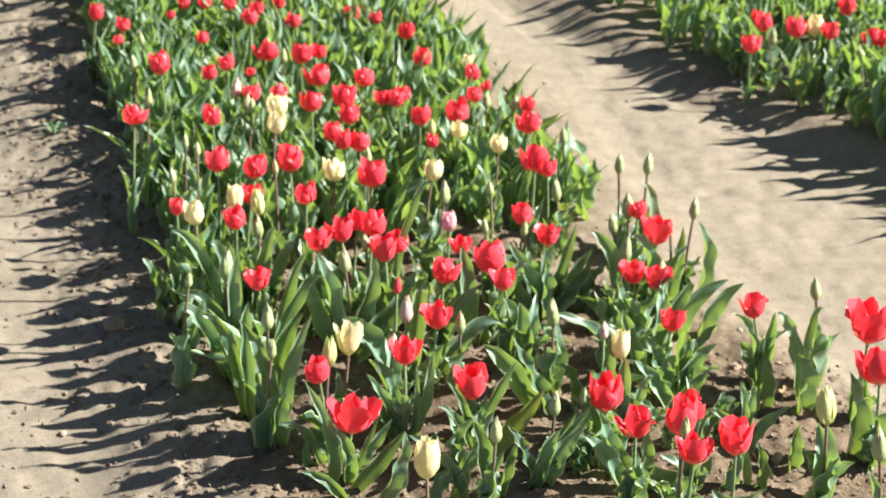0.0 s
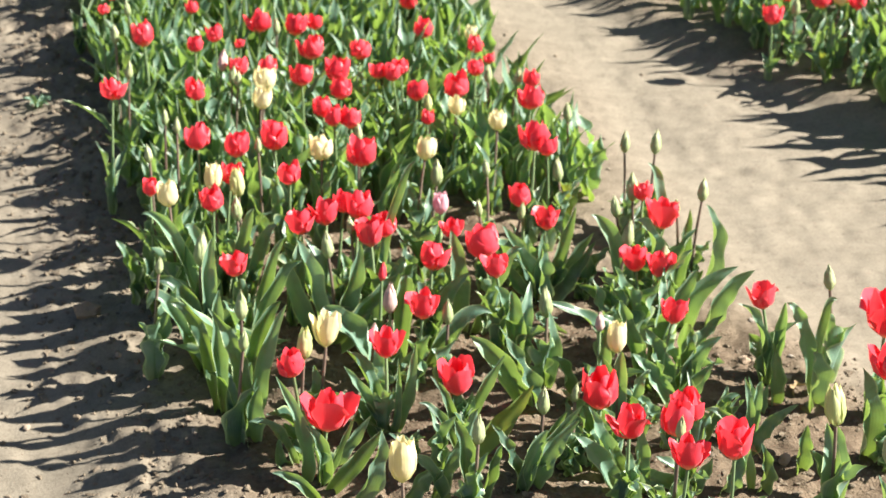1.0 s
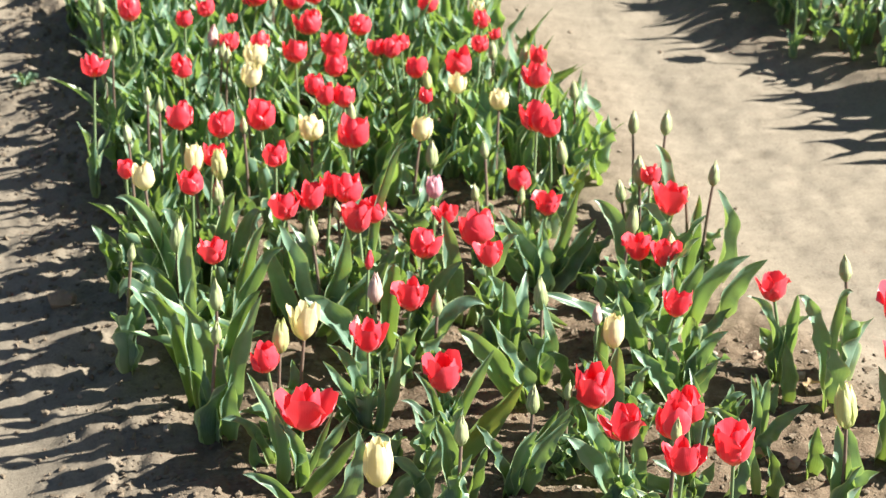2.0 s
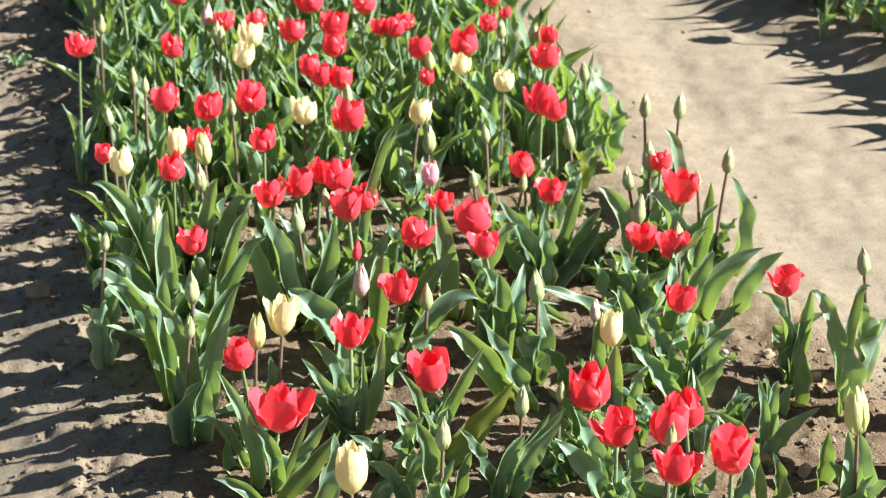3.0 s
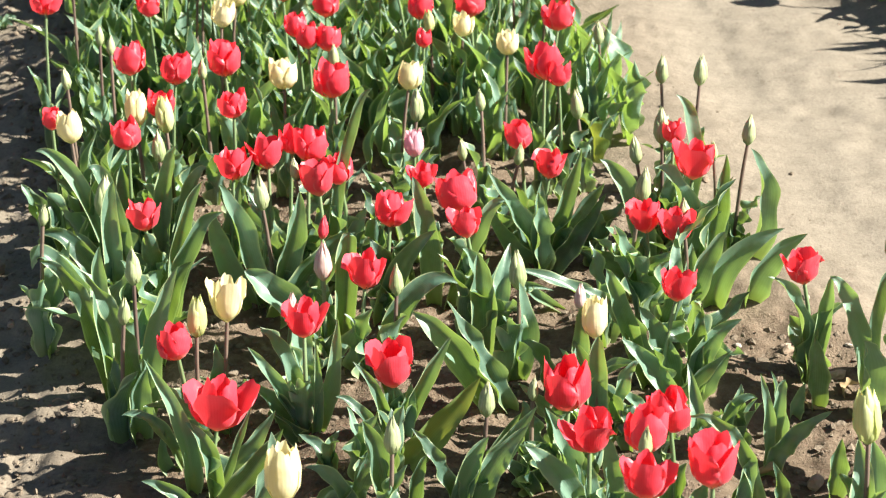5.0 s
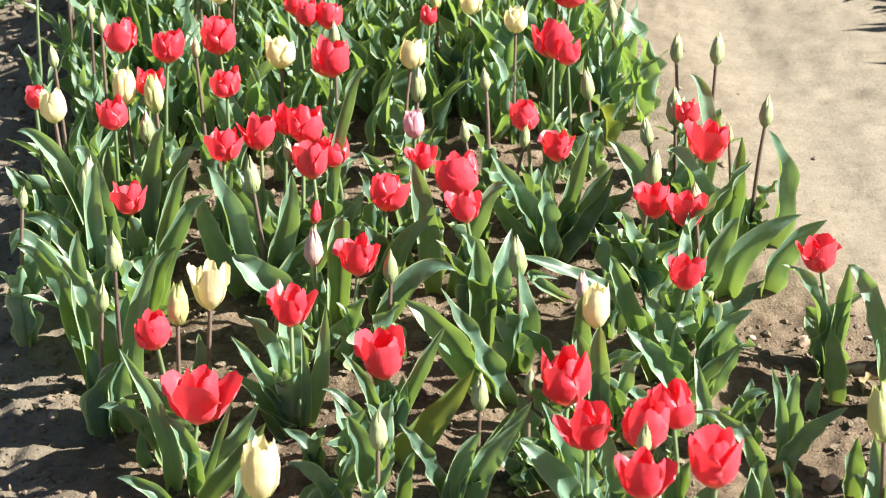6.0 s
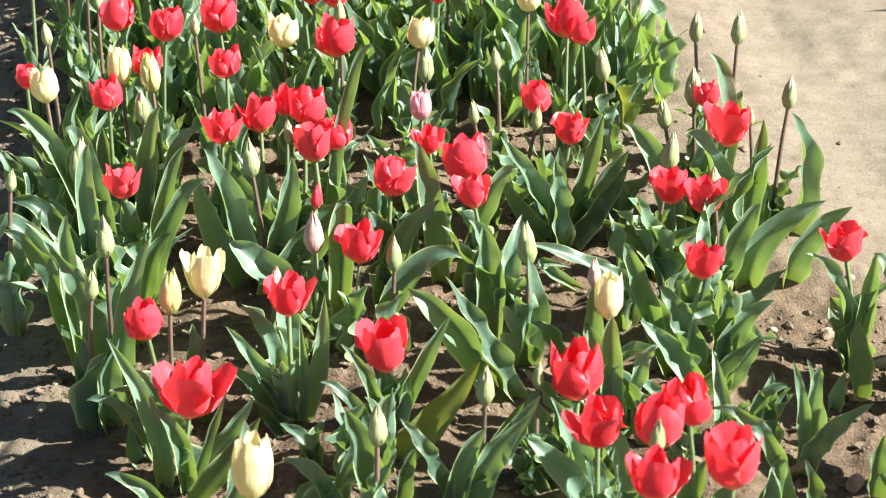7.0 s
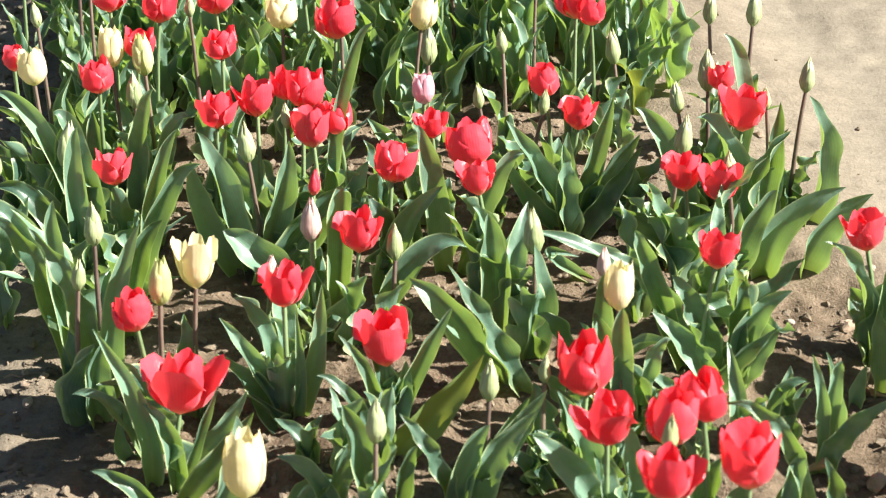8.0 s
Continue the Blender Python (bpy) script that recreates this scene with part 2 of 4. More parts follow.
def leaf_mesh(rng, bow, fold, wave, broad, twist, material=None):
    """A tulip leaf one unit long from base to tip along z, half-width one, its upper face towards +x."""
    ph, ph2, k = rng.uniform(0, 6.28), rng.uniform(0, 6.28), rng.uniform(1.5, 3.4)
    sway, curl = rng.uniform(-0.9, 0.9), rng.uniform(-0.2, 1.4)

    def width(s):
        return (0.30 * (1 - s) ** 2 + (s ** broad) * (1 - s) ** 0.75 * 1.9) * (1 - s ** 8)

    peak = max(width(i / 40) for i in range(41))

    def place(u, v):
        q = 2 * u - 1
        w = width(v) / peak
        a = twist * (v - 0.3)
        x0 = bow * 4 * v * (1 - v) ** 1.1 - curl * v ** 4
        y0 = sway * math.sin(3.14 * v) + 0.4 * sway * v * v
        lift = fold * (1.25 - v) * abs(q) ** 1.6 * w + wave * q * abs(q) * math.sin(6.28 * k * v + (ph if q > 0 else ph2)) * w
        side = q * w * (1 - 0.28 * fold * abs(q)) * (1 + 0.30 * wave * abs(q) * math.sin(6.28 * k * v + 1.3 + (ph if q > 0 else ph2)))
        # cross section in units of half-width; the object's scale stretches x and y alike
        return (x0 + lift * math.cos(a) - side * math.sin(a), y0 + side * math.cos(a) + lift * math.sin(a), v + 0.012 * wave * abs(q))

    return grid_mesh("leaf", material or LEAF, 18, 4, place)


def petal_mesh(rng, material, radius, span, drop, flare, ruffle, shrink):
    """A tulip petal of a flower one unit high: it stands on the axis z, faces +x and ends in a rounded lobe."""
    ph, k = rng.uniform(0, 6.28), rng.uniform(1.2, 2.2)
    skew, nib, roll = rng.uniform(-0.12, 0.12), rng.uniform(0.0, 0.055), rng.uniform(-0.12, 0.26)
    vs, rs = zip(*radius)

    def place(u, v):
        q = 2 * u - 1
        r = float(np.interp(v, vs, rs)) * shrink
        half = span * (0.40 + 0.60 * math.sin(min(1, v / 0.55) * 1.5708)) * (1 - 0.16 * v ** 6)
        a = q * half + skew * v * v
        lobe = 1 - drop * abs(q) ** 3 * v ** 1.5 + nib * math.exp(-(q / 0.22) ** 2) * v ** 5 + 0.025 * math.sin(7 * q + ph) * v ** 4 + 0.014 * math.sin(15 * q + 2 * ph) * v ** 6
        crease = 1 + 0.09 * (1 - q * q) - 0.06 * math.exp(-(q / 0.16) ** 2) * v
        r = r * crease + flare * v ** 3 * 0.16 * (1 - 0.5 * q * q) + roll * 0.22 * abs(q) ** 3 * v ** 3 + ruffle * q * abs(q) * math.sin(6.28 * k * v + ph) * v
        return (r * math.cos(a), r * math.sin(a), v * lobe)

    return grid_mesh("petal", material, 9, 12, place)


def smooth_profile(*knots):
    """Knots of height and radius, rounded by a sine blend."""
    fine = []
    for (a, ra), (b, rb) in zip(knots, knots[1:]):
        for i in range(6):
            t = i / 6
            fine.append((a + (b - a) * t, ra + (rb - ra) * (t * 0.35 + 0.65 * t * t * (3 - 2 * t))))
    return fine + [knots[-1]]


OPEN = smooth_profile((0, 0.05), (0.08, 0.20), (0.28, 0.37), (0.60, 0.44), (1, 0.51))
HEART = smooth_profile((0, 0.05), (0.08, 0.20), (0.34, 0.39), (0.70, 0.42), (1, 0.38))
CUP = smooth_profile((0, 0.05), (0.08, 0.23), (0.34, 0.43), (0.68, 0.44), (1, 0.37))
SLIM = smooth_profile((0, 0.05), (0.08, 0.24), (0.36, 0.40), (0.70, 0.40), (1, 0.32))
TIGHT = smooth_profile((0, 0.05), (0.10, 0.22), (0.38, 0.33), (0.74, 0.29), (1, 0.15))
CLOSED = smooth_profile((0, 0.04), (0.10, 0.15), (0.34, 0.235), (0.70, 0.19), (1, 0.04))

# kind: petal material, profile, height over width, span of a petal, drop at its sides, flare, ruffle, unevenness, stem, label
KINDS = {
    "red_cup": (RED, CUP, 0.97, 1.00, 0.30, 0.38, 0.07, 1.3, STEM, "red tulip with a rounded cup of petals on a green stem"),
    "red_open": (RED, OPEN, 0.84, 0.98, 0.31, 0.28, 0.06, 1.1, STEM, "red tulip with an opened flower and spreading petals"),
    "red_bud": (RED, CLOSED, 2.0, 1.1, 0.35, 0.0, 0.0, 0.25, STEM, "young red tulip with a closed narrow bud"),
    "cream_cup": (CREAM, SLIM, 1.12, 0.98, 0.28, 0.22, 0.03, 0.9, DARK_STEM, "pale cream tulip with a slim cup on a purplish stem"),
    "cream_tall": (CREAM, SLIM, 1.50, 1.00, 0.16, 0.0, 0.02, 0.5, DARK_STEM, "pale cream tulip with a tall closed cup on a purplish stem"),
    "cream_open": (CREAM, OPEN, 1.12, 0.90, 0.30, 0.3, 0.04, 0.9, DARK_STEM, "pale yellow tulip with an opened flower on a purplish stem"),
    "cream_tight": (GREENISH, TIGHT, 1.85, 1.05, 0.2, 0.0, 0.01, 0.3, DARK_STEM, "greenish cream tulip still closed on a purplish stem"),
    "green_bud": (BUD, CLOSED, 2.0, 1.15, 0.3, 0.0, 0.0, 0.25, DARK_STEM, "tulip with a closed pale green bud on a thin stem"),
    "pink_cup": (PINK_CUP, SLIM, 1.28, 1.05, 0.22, 0.0, 0.02, 0.4, STEM, "tulip with a plump half-closed pale pink flower"),
    "pink_bud": (PINK, CLOSED, 1.9, 1.15, 0.3, 0.0, 0.0, 0.25, STEM, "tulip with a closed dusty pink bud"),
}
rng = random.Random(11)
PETALS = {}
for kind, (mat, prof, aspect, span, drop, flare, ruffle, uneven, stem, label) in KINDS.items():
    PETALS[kind] = [(petal_mesh(rng, mat, prof, span, drop, flare * rng.uniform(-0.2, 1.6), ruffle, 1.0),
                     petal_mesh(rng, mat, HEART if prof is OPEN else prof, span * 0.92, drop, flare * rng.uniform(0.0, 0.5), ruffle, 0.86)) for i in range(5)]
YELLOWED = leafy("yellowed_leaf", (0.09, 0.17, 0.05), (0.20, 0.29, 0.10), (0.5, 0.55, 0.05), 0.32, 0.42, 90, base=(0.26, 0.32, 0.12))
LEAVES = [leaf_mesh(rng, rng.uniform(0.1, 1.3), rng.uniform(0.55, 1.25), rng.choice((0.25, 0.4, 0.55, 0.75, 0.95)), rng.uniform(0.5, 0.85),
                    rng.uniform(-1.0, 1.0), YELLOWED if i == 7 else None) for i in range(34)]


def tube(name, material, points, radii, sides=7):
    """A round stalk through the points."""
    def place(u, v):
        f = v * (len(points) - 1)
        i = min(int(f), len(points) - 2)
        c = points[i].lerp(points[i + 1], f - i)
        r = radii[0] + (radii[1] - radii[0]) * v
        return (c.x + r * math.cos(6.2832 * u), c.y + r * math.sin(6.2832 * u), c.z)
    return grid_mesh(name, material, len(points) - 1, sides, place)


def blade_width(s):
    """Half-width of a leaf along its length, at most about one: it clasps the stalk, swells and runs out to a point."""
    return 2.45 * (s + 0.04) ** 0.68 * (1 - s) ** 0.92 + 0.26 * (1 - s) ** 4


FRONT = Vector((0.25, -0.80, 0.55))


def blade(plant, foot, mid, tip, width, wave=0.3, front=FRONT, turn=None, material=None):
    """A leaf that rises from its foot on the soil through its middle to its tip, channelled along its midrib, with a waved margin."""
    a = Vector((foot[0], foot[1], float(ground_height(foot[0], foot[1])) - 0.006))
    m, b = Vector(mid), Vector(tip)
    c = 2 * m - (a + b) / 2
    ph, ph2, k = rng.uniform(0, 6.28), rng.uniform(0, 6.28), rng.uniform(1.6, 2.6) + 2.2 * wave
    fold, twist = rng.uniform(0.75, 1.35), rng.uniform(-0.6, 0.6)
    wave = 0.12 + 1.05 * min(wave, 0.65)
    turn = rng.uniform(-0.35, 0.35) if turn is None else turn
    half, o = width * 0.60, plant.location

    def place(u, v):
        q = 2 * u - 1
        p = a * (1 - v) ** 2 + c * (2 * v * (1 - v)) + b * v ** 2
        t = ((c - a) * (1 - v) + (b - c) * v).normalized()
        n = front - t * front.dot(t)
        n = n.normalized() if n.length > 0.15 else (Vector((1, 0, 0.2)) - t * t.x).normalized()
        n = Matrix.Rotation(turn + twist * (v - 0.4), 3, t) @ n
        side = t.cross(n)
        w = half * blade_width(v)
        ripple = math.sin(6.28 * k * v + (ph if q > 0 else ph2))
        out = q * w * (1 - 0.16 * fold * abs(q)) * (1 + 0.14 * wave * abs(q) * math.cos(6.28 * k * v + (ph if q > 0 else ph2)))
        lift = fold * (1.25 - 0.7 * v) * abs(q) ** 1.3 * w * 0.85 + 0.85 * wave * q * q * ripple * half * min(1, 3 * v) * (1 - v ** 3)
        return p + side * out + n * lift - o

    return part("leaf", grid_mesh("leaf", material or (YELLOWED if rng.random() < 0.008 else LEAF), 26, 8, place), plant)


def leaf(plant, foot, tip, width):
    """A leaf given by its foot and its tip alone."""
    a = Vector((foot[0], foot[1], float(ground_height(foot[0], foot[1]))))
    b = Vector(tip)
    m = (a + b) / 2 + Vector((0, 0, 0.16 * (b - a).xy.length + 0.004))
    return blade(plant, foot, m, tip, width, rng.choice((0.15, 0.25, 0.4, 0.6)))


def random_leaves(plant, count, scale, reach=0.42, limit=0.0):
    """Leaves round a plant, each with its upper face towards the plant's heart, arching outwards."""
    turn = rng.uniform(0, 6.28)
    x, y, z = plant.location
    for i in range(count):
        turn += 2.4 + rng.uniform(-0.5, 0.5)
        tall = (limit * rng.uniform(0.60, 0.95) if limit else scale * rng.uniform(0.115, 0.185)) * (1 - 0.22 * (i > 1))
        tall = min(tall, 0.195)
        out = tall * rng.uniform(0.16, reach)
        if rng.random() < 0.36:
            tall, out = tall * rng.uniform(0.55, 0.8), out * 1.55
        c, s = math.cos(turn), math.sin(turn)
        bow = rng.uniform(0.2, 0.42)
        slim = 1 - 0.28 * float(smooth(0.45, 0.9, y))
        blade(plant, (x + 0.006 * c, y + 0.006 * s), (x + bow * out * c, y + bow * out * s, z + tall * rng.uniform(0.52, 0.62)), (x + out * c, y + out * s, z + tall),
              slim * scale * rng.uniform(0.028, 0.046), rng.choice((0.2, 0.35, 0.5, 0.7)), Vector((-0.7 * c, -0.7 * s, 0.7)), rng.uniform(-0.6, 0.6))


def plant_root(x, y, label, category="tulip", group=""):
    ob = new("tulip")
    ob.empty_display_size = 0.02
    ob.location = (x, y, float(ground_height(x, y)))
    return tagged(ob, label, category, group)


def tulip(kind, x, y, z, width, leaves=None, tilt=None, group="tulips in the near bed"):
    """A tulip whose flower has its middle at (x, y, z) and is width metres wide."""
    mat, prof, aspect, span, drop, flare, ruffle, uneven, stem_mat, label = KINDS[kind]
    width *= 0.94
    size, wide = width * aspect, width / (2.16 * max(r for h, r in prof))
    near = 1 - 0.28 * float(smooth(0.1, 1.4, y))
    lean = Vector((rng.uniform(-0.15, 0.15), 0.27 + rng.uniform(-0.1, 0.1), 1)).normalized() if tilt is None else Vector((*tilt, 1)).normalized()
    mid = Vector((x, y, z))
    neck = mid - lean * size * 0.48
    foot = (x - lean.x * 0.10 + rng.uniform(-0.008, 0.008), y - lean.y * 0.10 + rng.uniform(-0.008, 0.008))
    plant = plant_root(*foot, label, group=group)
    o = plant.location
    top = neck - o
    pts = [Vector((0, 0, -0.01)), Vector((top.x * 0.1, top.y * 0.1, top.z * 0.25)), Vector((top.x * 0.3, top.y * 0.3, top.z * 0.5)),
           Vector((top.x * 0.62, top.y * 0.62, top.z * 0.78)), top + lean * size * 0.03]
    part("stem", tube("stem", stem_mat, pts, (0.0036 * near, 0.0027 * near)), plant)
    frame_m = lean.to_track_quat("Z", "Y").to_matrix().to_4x4()
    frame_m.translation = top
    bud = "bud" in kind
    # the seed vessel in the middle carries the petals
    core = bpy.data.meshes.new("core")
    bm = bmesh.new()
    bmesh.ops.create_cone(bm, cap_ends=True, segments=6, radius1=0.06, radius2=0.045, depth=0.34, matrix=Matrix.Translation((0, 0, 0.19)))
    bm.to_mesh(core)
    bm.free()
    core.materials.append(STEM)
    flower = part("bud" if bud else "flower", core, plant, frame_m @ Matrix.Rotation(rng.uniform(0, 6.28), 4, "Z") @ Matrix.Diagonal((wide, wide, size, 1)))
    for i in range(6):
        outer, inner = rng.choice(PETALS[kind])
        wob = Matrix.Rotation(rng.uniform(-0.10, 0.12) * uneven + (rng.uniform(0.06, 0.20) * uneven if i < 3 and not bud and rng.random() < 0.22 else 0), 4, "Y")
        s = (1.0 if i < 3 else 1.08) + rng.uniform(-0.09, 0.09) * uneven
        part("petal", outer if i < 3 else inner, flower, Matrix.Rotation(i * 2.0944 + (1.047 if i > 2 else 0) + rng.uniform(-0.12, 0.12), 4, "Z") @ wob
             @ Matrix.Diagonal((1, 1, s, 1)))
    if leaves is None:
        leaves = rng.choice((3, 3, 4, 4))
    random_leaves(plant, leaves, near, limit=max(0.10, top.z))
    return plant


def leafy_plant(x, y, scale, count, group):
    """A tulip that has not made a flower yet: leaves alone."""
    plant = plant_root(x, y, "young tulip with upright grey-green leaves and no flower", group=group)
    random_leaves(plant, count, scale, 0.55)
    return plant


# ---- tulips of the near bed, from its near end to the far one ----
p = tulip('red_open', 0.303, -0.397, 0.197, 0.0585, leaves=5)
p = tulip('red_open', 0.378, -0.373, 0.200, 0.0720, leaves=5)
blade(p, (0.473, -0.201), (0.480, -0.201, 0.028), (0.469, -0.201, 0.082), 0.029, 0.3)
blade(p, (0.410, -0.205), (0.428, -0.205, 0.028), (0.440, -0.205, 0.069), 0.030, 0.3)
p = tulip('green_bud', 0.621, -0.370, 0.176, 0.0296, leaves=5)
p = tulip('green_bud', 0.306, -0.320, 0.192, 0.0185, leaves=5)
p = tulip('cream_tall', -0.113, -0.288, 0.122, 0.0450, leaves=3)
blade(p, (-0.105, -0.180), (-0.071, -0.180, 0.016), (-0.036, -0.180, 0.031), 0.033, 0.3)
blade(p, (-0.184, -0.177), (-0.149, -0.177, 0.038), (-0.137, -0.177, 0.110), 0.038, 0.25)
p = tulip('red_cup', 0.310, -0.279, 0.177, 0.0526, leaves=5)
blade(p, (0.348, -0.202), (0.296, -0.202, 0.019), (0.249, -0.202, 0.033), 0.030, 0.3)
blade(p, (0.339, -0.202), (0.371, -0.202, 0.017), (0.392, -0.202, 0.056), 0.030, 0.25)
blade(p, (0.460, -0.200), (0.424, -0.200, 0.113), (0.361, -0.200, 0.147), 0.020, 0.65)
blade(p, (0.418, -0.200), (0.437, -0.200, 0.057), (0.445, -0.200, 0.091), 0.025, 0.20)
p = tulip('cream_tight', 0.569, -0.238, 0.168, 0.0358, leaves=4)
blade(p, (0.592, -0.206), (0.590, -0.206, 0.055), (0.585, -0.206, 0.116), 0.041, 0.2)
blade(p, (0.589, -0.206), (0.565, -0.206, 0.034), (0.548, -0.206, 0.067), 0.027, 0.25)
blade(p, (0.505, -0.021), (0.497, -0.021, 0.041), (0.486, -0.021, 0.093), 0.017, 0.3)
blade(p, (0.526, 0.036), (0.531, 0.036, 0.008), (0.540, 0.036, 0.038), 0.021, 0.2)
blade(p, (0.474, -0.100), (0.503, -0.100, 0.039), (0.554, -0.100, 0.086), 0.026, 0.80)
blade(p, (0.478, -0.080), (0.478, -0.080, 0.059), (0.464, -0.080, 0.129), 0.017, 0.30)
blade(p, (0.484, -0.070), (0.490, -0.070, 0.080), (0.498, -0.070, 0.112), 0.019, 0.20)
blade(p, (0.403, -0.070), (0.431, -0.070, 0.071), (0.463, -0.070, 0.086), 0.021, 0.30)
p = tulip('red_open', 0.247, -0.225, 0.139, 0.0616, leaves=5)
blade(p, (0.283, -0.200), (0.274, -0.200, 0.074), (0.265, -0.200, 0.122), 0.026, 0.20)
p = tulip('green_bud', 0.012, -0.210, 0.124, 0.0242, leaves=4)
blade(p, (-0.061, -0.183), (-0.032, -0.183, 0.048), (-0.012, -0.183, 0.100), 0.031, 0.25)
blade(p, (0.003, -0.190), (-0.008, -0.190, 0.079), (-0.025, -0.190, 0.134), 0.035, 0.20)
blade(p, (0.088, -0.190), (0.066, -0.190, 0.070), (0.034, -0.190, 0.124), 0.021, 0.55)
blade(p, (-0.031, -0.190), (-0.061, -0.190, 0.044), (-0.097, -0.190, 0.066), 0.023, 0.35)
blade(p, (0.020, -0.200), (0.037, -0.200, 0.056), (0.053, -0.200, 0.090), 0.022, 0.20)
p = tulip('red_cup', 0.341, -0.205, 0.155, 0.0507, leaves=4)
blade(p, (0.340, -0.019), (0.322, -0.019, 0.032), (0.289, -0.019, 0.074), 0.024, 0.3)
p = tulip('green_bud', 0.125, -0.135, 0.125, 0.0228, leaves=4)
blade(p, (0.106, -0.183), (0.130, -0.183, 0.064), (0.176, -0.183, 0.123), 0.035, 0.25)
blade(p, (0.084, -0.182), (0.107, -0.182, 0.064), (0.127, -0.182, 0.105), 0.030, 0.2)
blade(p, (0.100, -0.140), (0.137, -0.140, 0.044), (0.186, -0.140, 0.121), 0.035, 0.20)
blade(p, (0.115, -0.120), (0.139, -0.120, 0.045), (0.167, -0.120, 0.098), 0.022, 0.20)
blade(p, (0.189, -0.130), (0.167, -0.130, 0.014), (0.139, -0.130, 0.037), 0.023, 0.25)
p = tulip('red_cup', 0.704, -0.105, 0.162, 0.0692, leaves=5)
blade(p, (0.668, -0.110), (0.666, -0.110, 0.073), (0.650, -0.110, 0.160), 0.053, 0.2)
blade(p, (0.552, -0.136), (0.555, -0.136, 0.031), (0.562, -0.136, 0.069), 0.032, 0.2)
p = tulip('green_bud', 0.182, -0.101, 0.118, 0.0151, leaves=4)
p = tulip('red_cup', 0.225, -0.087, 0.110, 0.0656, leaves=4)
blade(p, (0.244, -0.182), (0.209, -0.182, 0.050), (0.171, -0.182, 0.092), 0.035, 0.25)
blade(p, (0.229, -0.144), (0.219, -0.144, 0.056), (0.196, -0.144, 0.122), 0.032, 0.3)
blade(p, (0.221, -0.100), (0.208, -0.100, 0.059), (0.195, -0.100, 0.095), 0.026, 0.20)
blade(p, (0.253, -0.120), (0.215, -0.120, 0.027), (0.173, -0.120, 0.055), 0.027, 0.20)
blade(p, (0.263, -0.140), (0.245, -0.140, 0.018), (0.237, -0.140, 0.057), 0.031, 0.20)
p = tulip('red_open', -0.215, -0.073, 0.075, 0.0820, leaves=1)
blade(p, (-0.258, -0.090), (-0.262, -0.090, 0.055), (-0.301, -0.090, 0.160), 0.029, 0.25)
blade(p, (-0.223, -0.100), (-0.228, -0.100, 0.027), (-0.255, -0.100, 0.072), 0.026, 0.25)
blade(p, (-0.221, -0.090), (-0.197, -0.090, 0.024), (-0.170, -0.090, 0.091), 0.014, 0.15)
blade(p, (-0.231, -0.060), (-0.186, -0.060, -0.001), (-0.145, -0.060, 0.062), 0.027, 0.35)
blade(p, (-0.214, -0.120), (-0.167, -0.120, 0.015), (-0.129, -0.120, 0.075), 0.030, 0.20)
blade(p, (-0.232, -0.140), (-0.269, -0.140, -0.009), (-0.310, -0.140, 0.009), 0.022, 0.30)
p = tulip('red_cup', -0.272, -0.016, 0.132, 0.0462, leaves=3)
blade(p, (-0.268, -0.050), (-0.304, -0.050, 0.033), (-0.345, -0.050, 0.047), 0.019, 0.35)
blade(p, (-0.274, -0.050), (-0.294, -0.050, -0.025), (-0.290, -0.050, 0.027), 0.022, 0.25)
p = tulip('cream_tall', 0.261, -0.015, 0.167, 0.0347, leaves=4)
blade(p, (0.266, -0.040), (0.264, -0.040, 0.107), (0.265, -0.040, 0.159), 0.028, 0.15)
blade(p, (0.244, 0.000), (0.240, 0.000, 0.127), (0.253, 0.000, 0.181), 0.026, 0.20)
blade(p, (0.276, -0.040), (0.295, -0.040, 0.088), (0.317, -0.040, 0.120), 0.021, 0.50)
p = tulip('red_open', 0.001, 0.004, 0.083, 0.0715, leaves=4)
blade(p, (-0.002, -0.020), (-0.015, -0.020, 0.053), (-0.047, -0.020, 0.109), 0.018, 0.30)
blade(p, (0.010, -0.010), (0.020, -0.010, 0.023), (0.026, -0.010, 0.070), 0.027, 0.20)
blade(p, (0.012, 0.000), (0.047, 0.000, 0.072), (0.079, 0.000, 0.134), 0.024, 0.25)
blade(p, (0.009, -0.080), (0.064, -0.080, 0.048), (0.117, -0.080, 0.125), 0.040, 0.20)
blade(p, (0.001, -0.060), (-0.035, -0.060, 0.056), (-0.068, -0.060, 0.082), 0.017, 0.35)
p = tulip('cream_tight', -0.250, 0.030, 0.142, 0.0296, leaves=1)
p = tulip('red_open', 0.727, 0.033, 0.167, 0.0919, leaves=4)
p = tulip('red_open', -0.114, 0.049, 0.127, 0.0576, leaves=1)
blade(p, (-0.119, 0.020), (-0.153, 0.020, 0.049), (-0.186, 0.020, 0.106), 0.023, 0.30)
blade(p, (-0.115, 0.010), (-0.148, 0.010, 0.015), (-0.189, 0.010, 0.063), 0.030, 0.30)
blade(p, (-0.109, 0.020), (-0.081, 0.020, 0.050), (-0.067, 0.020, 0.151), 0.027, 0.25)
blade(p, (-0.118, 0.050), (-0.142, 0.050, 0.073), (-0.173, 0.050, 0.113), 0.022, 0.35)
blade(p, (-0.104, 0.010), (-0.096, 0.010, 0.032), (-0.097, 0.010, 0.127), 0.015, 0.15)
blade(p, (-0.111, 0.000), (-0.125, 0.000, -0.026), (-0.156, 0.000, 0.018), 0.034, 0.20)
p = tulip('cream_open', -0.213, 0.056, 0.151, 0.0523, leaves=3)
p = tulip('green_bud', -0.349, 0.057, 0.135, 0.0184, leaves=2)
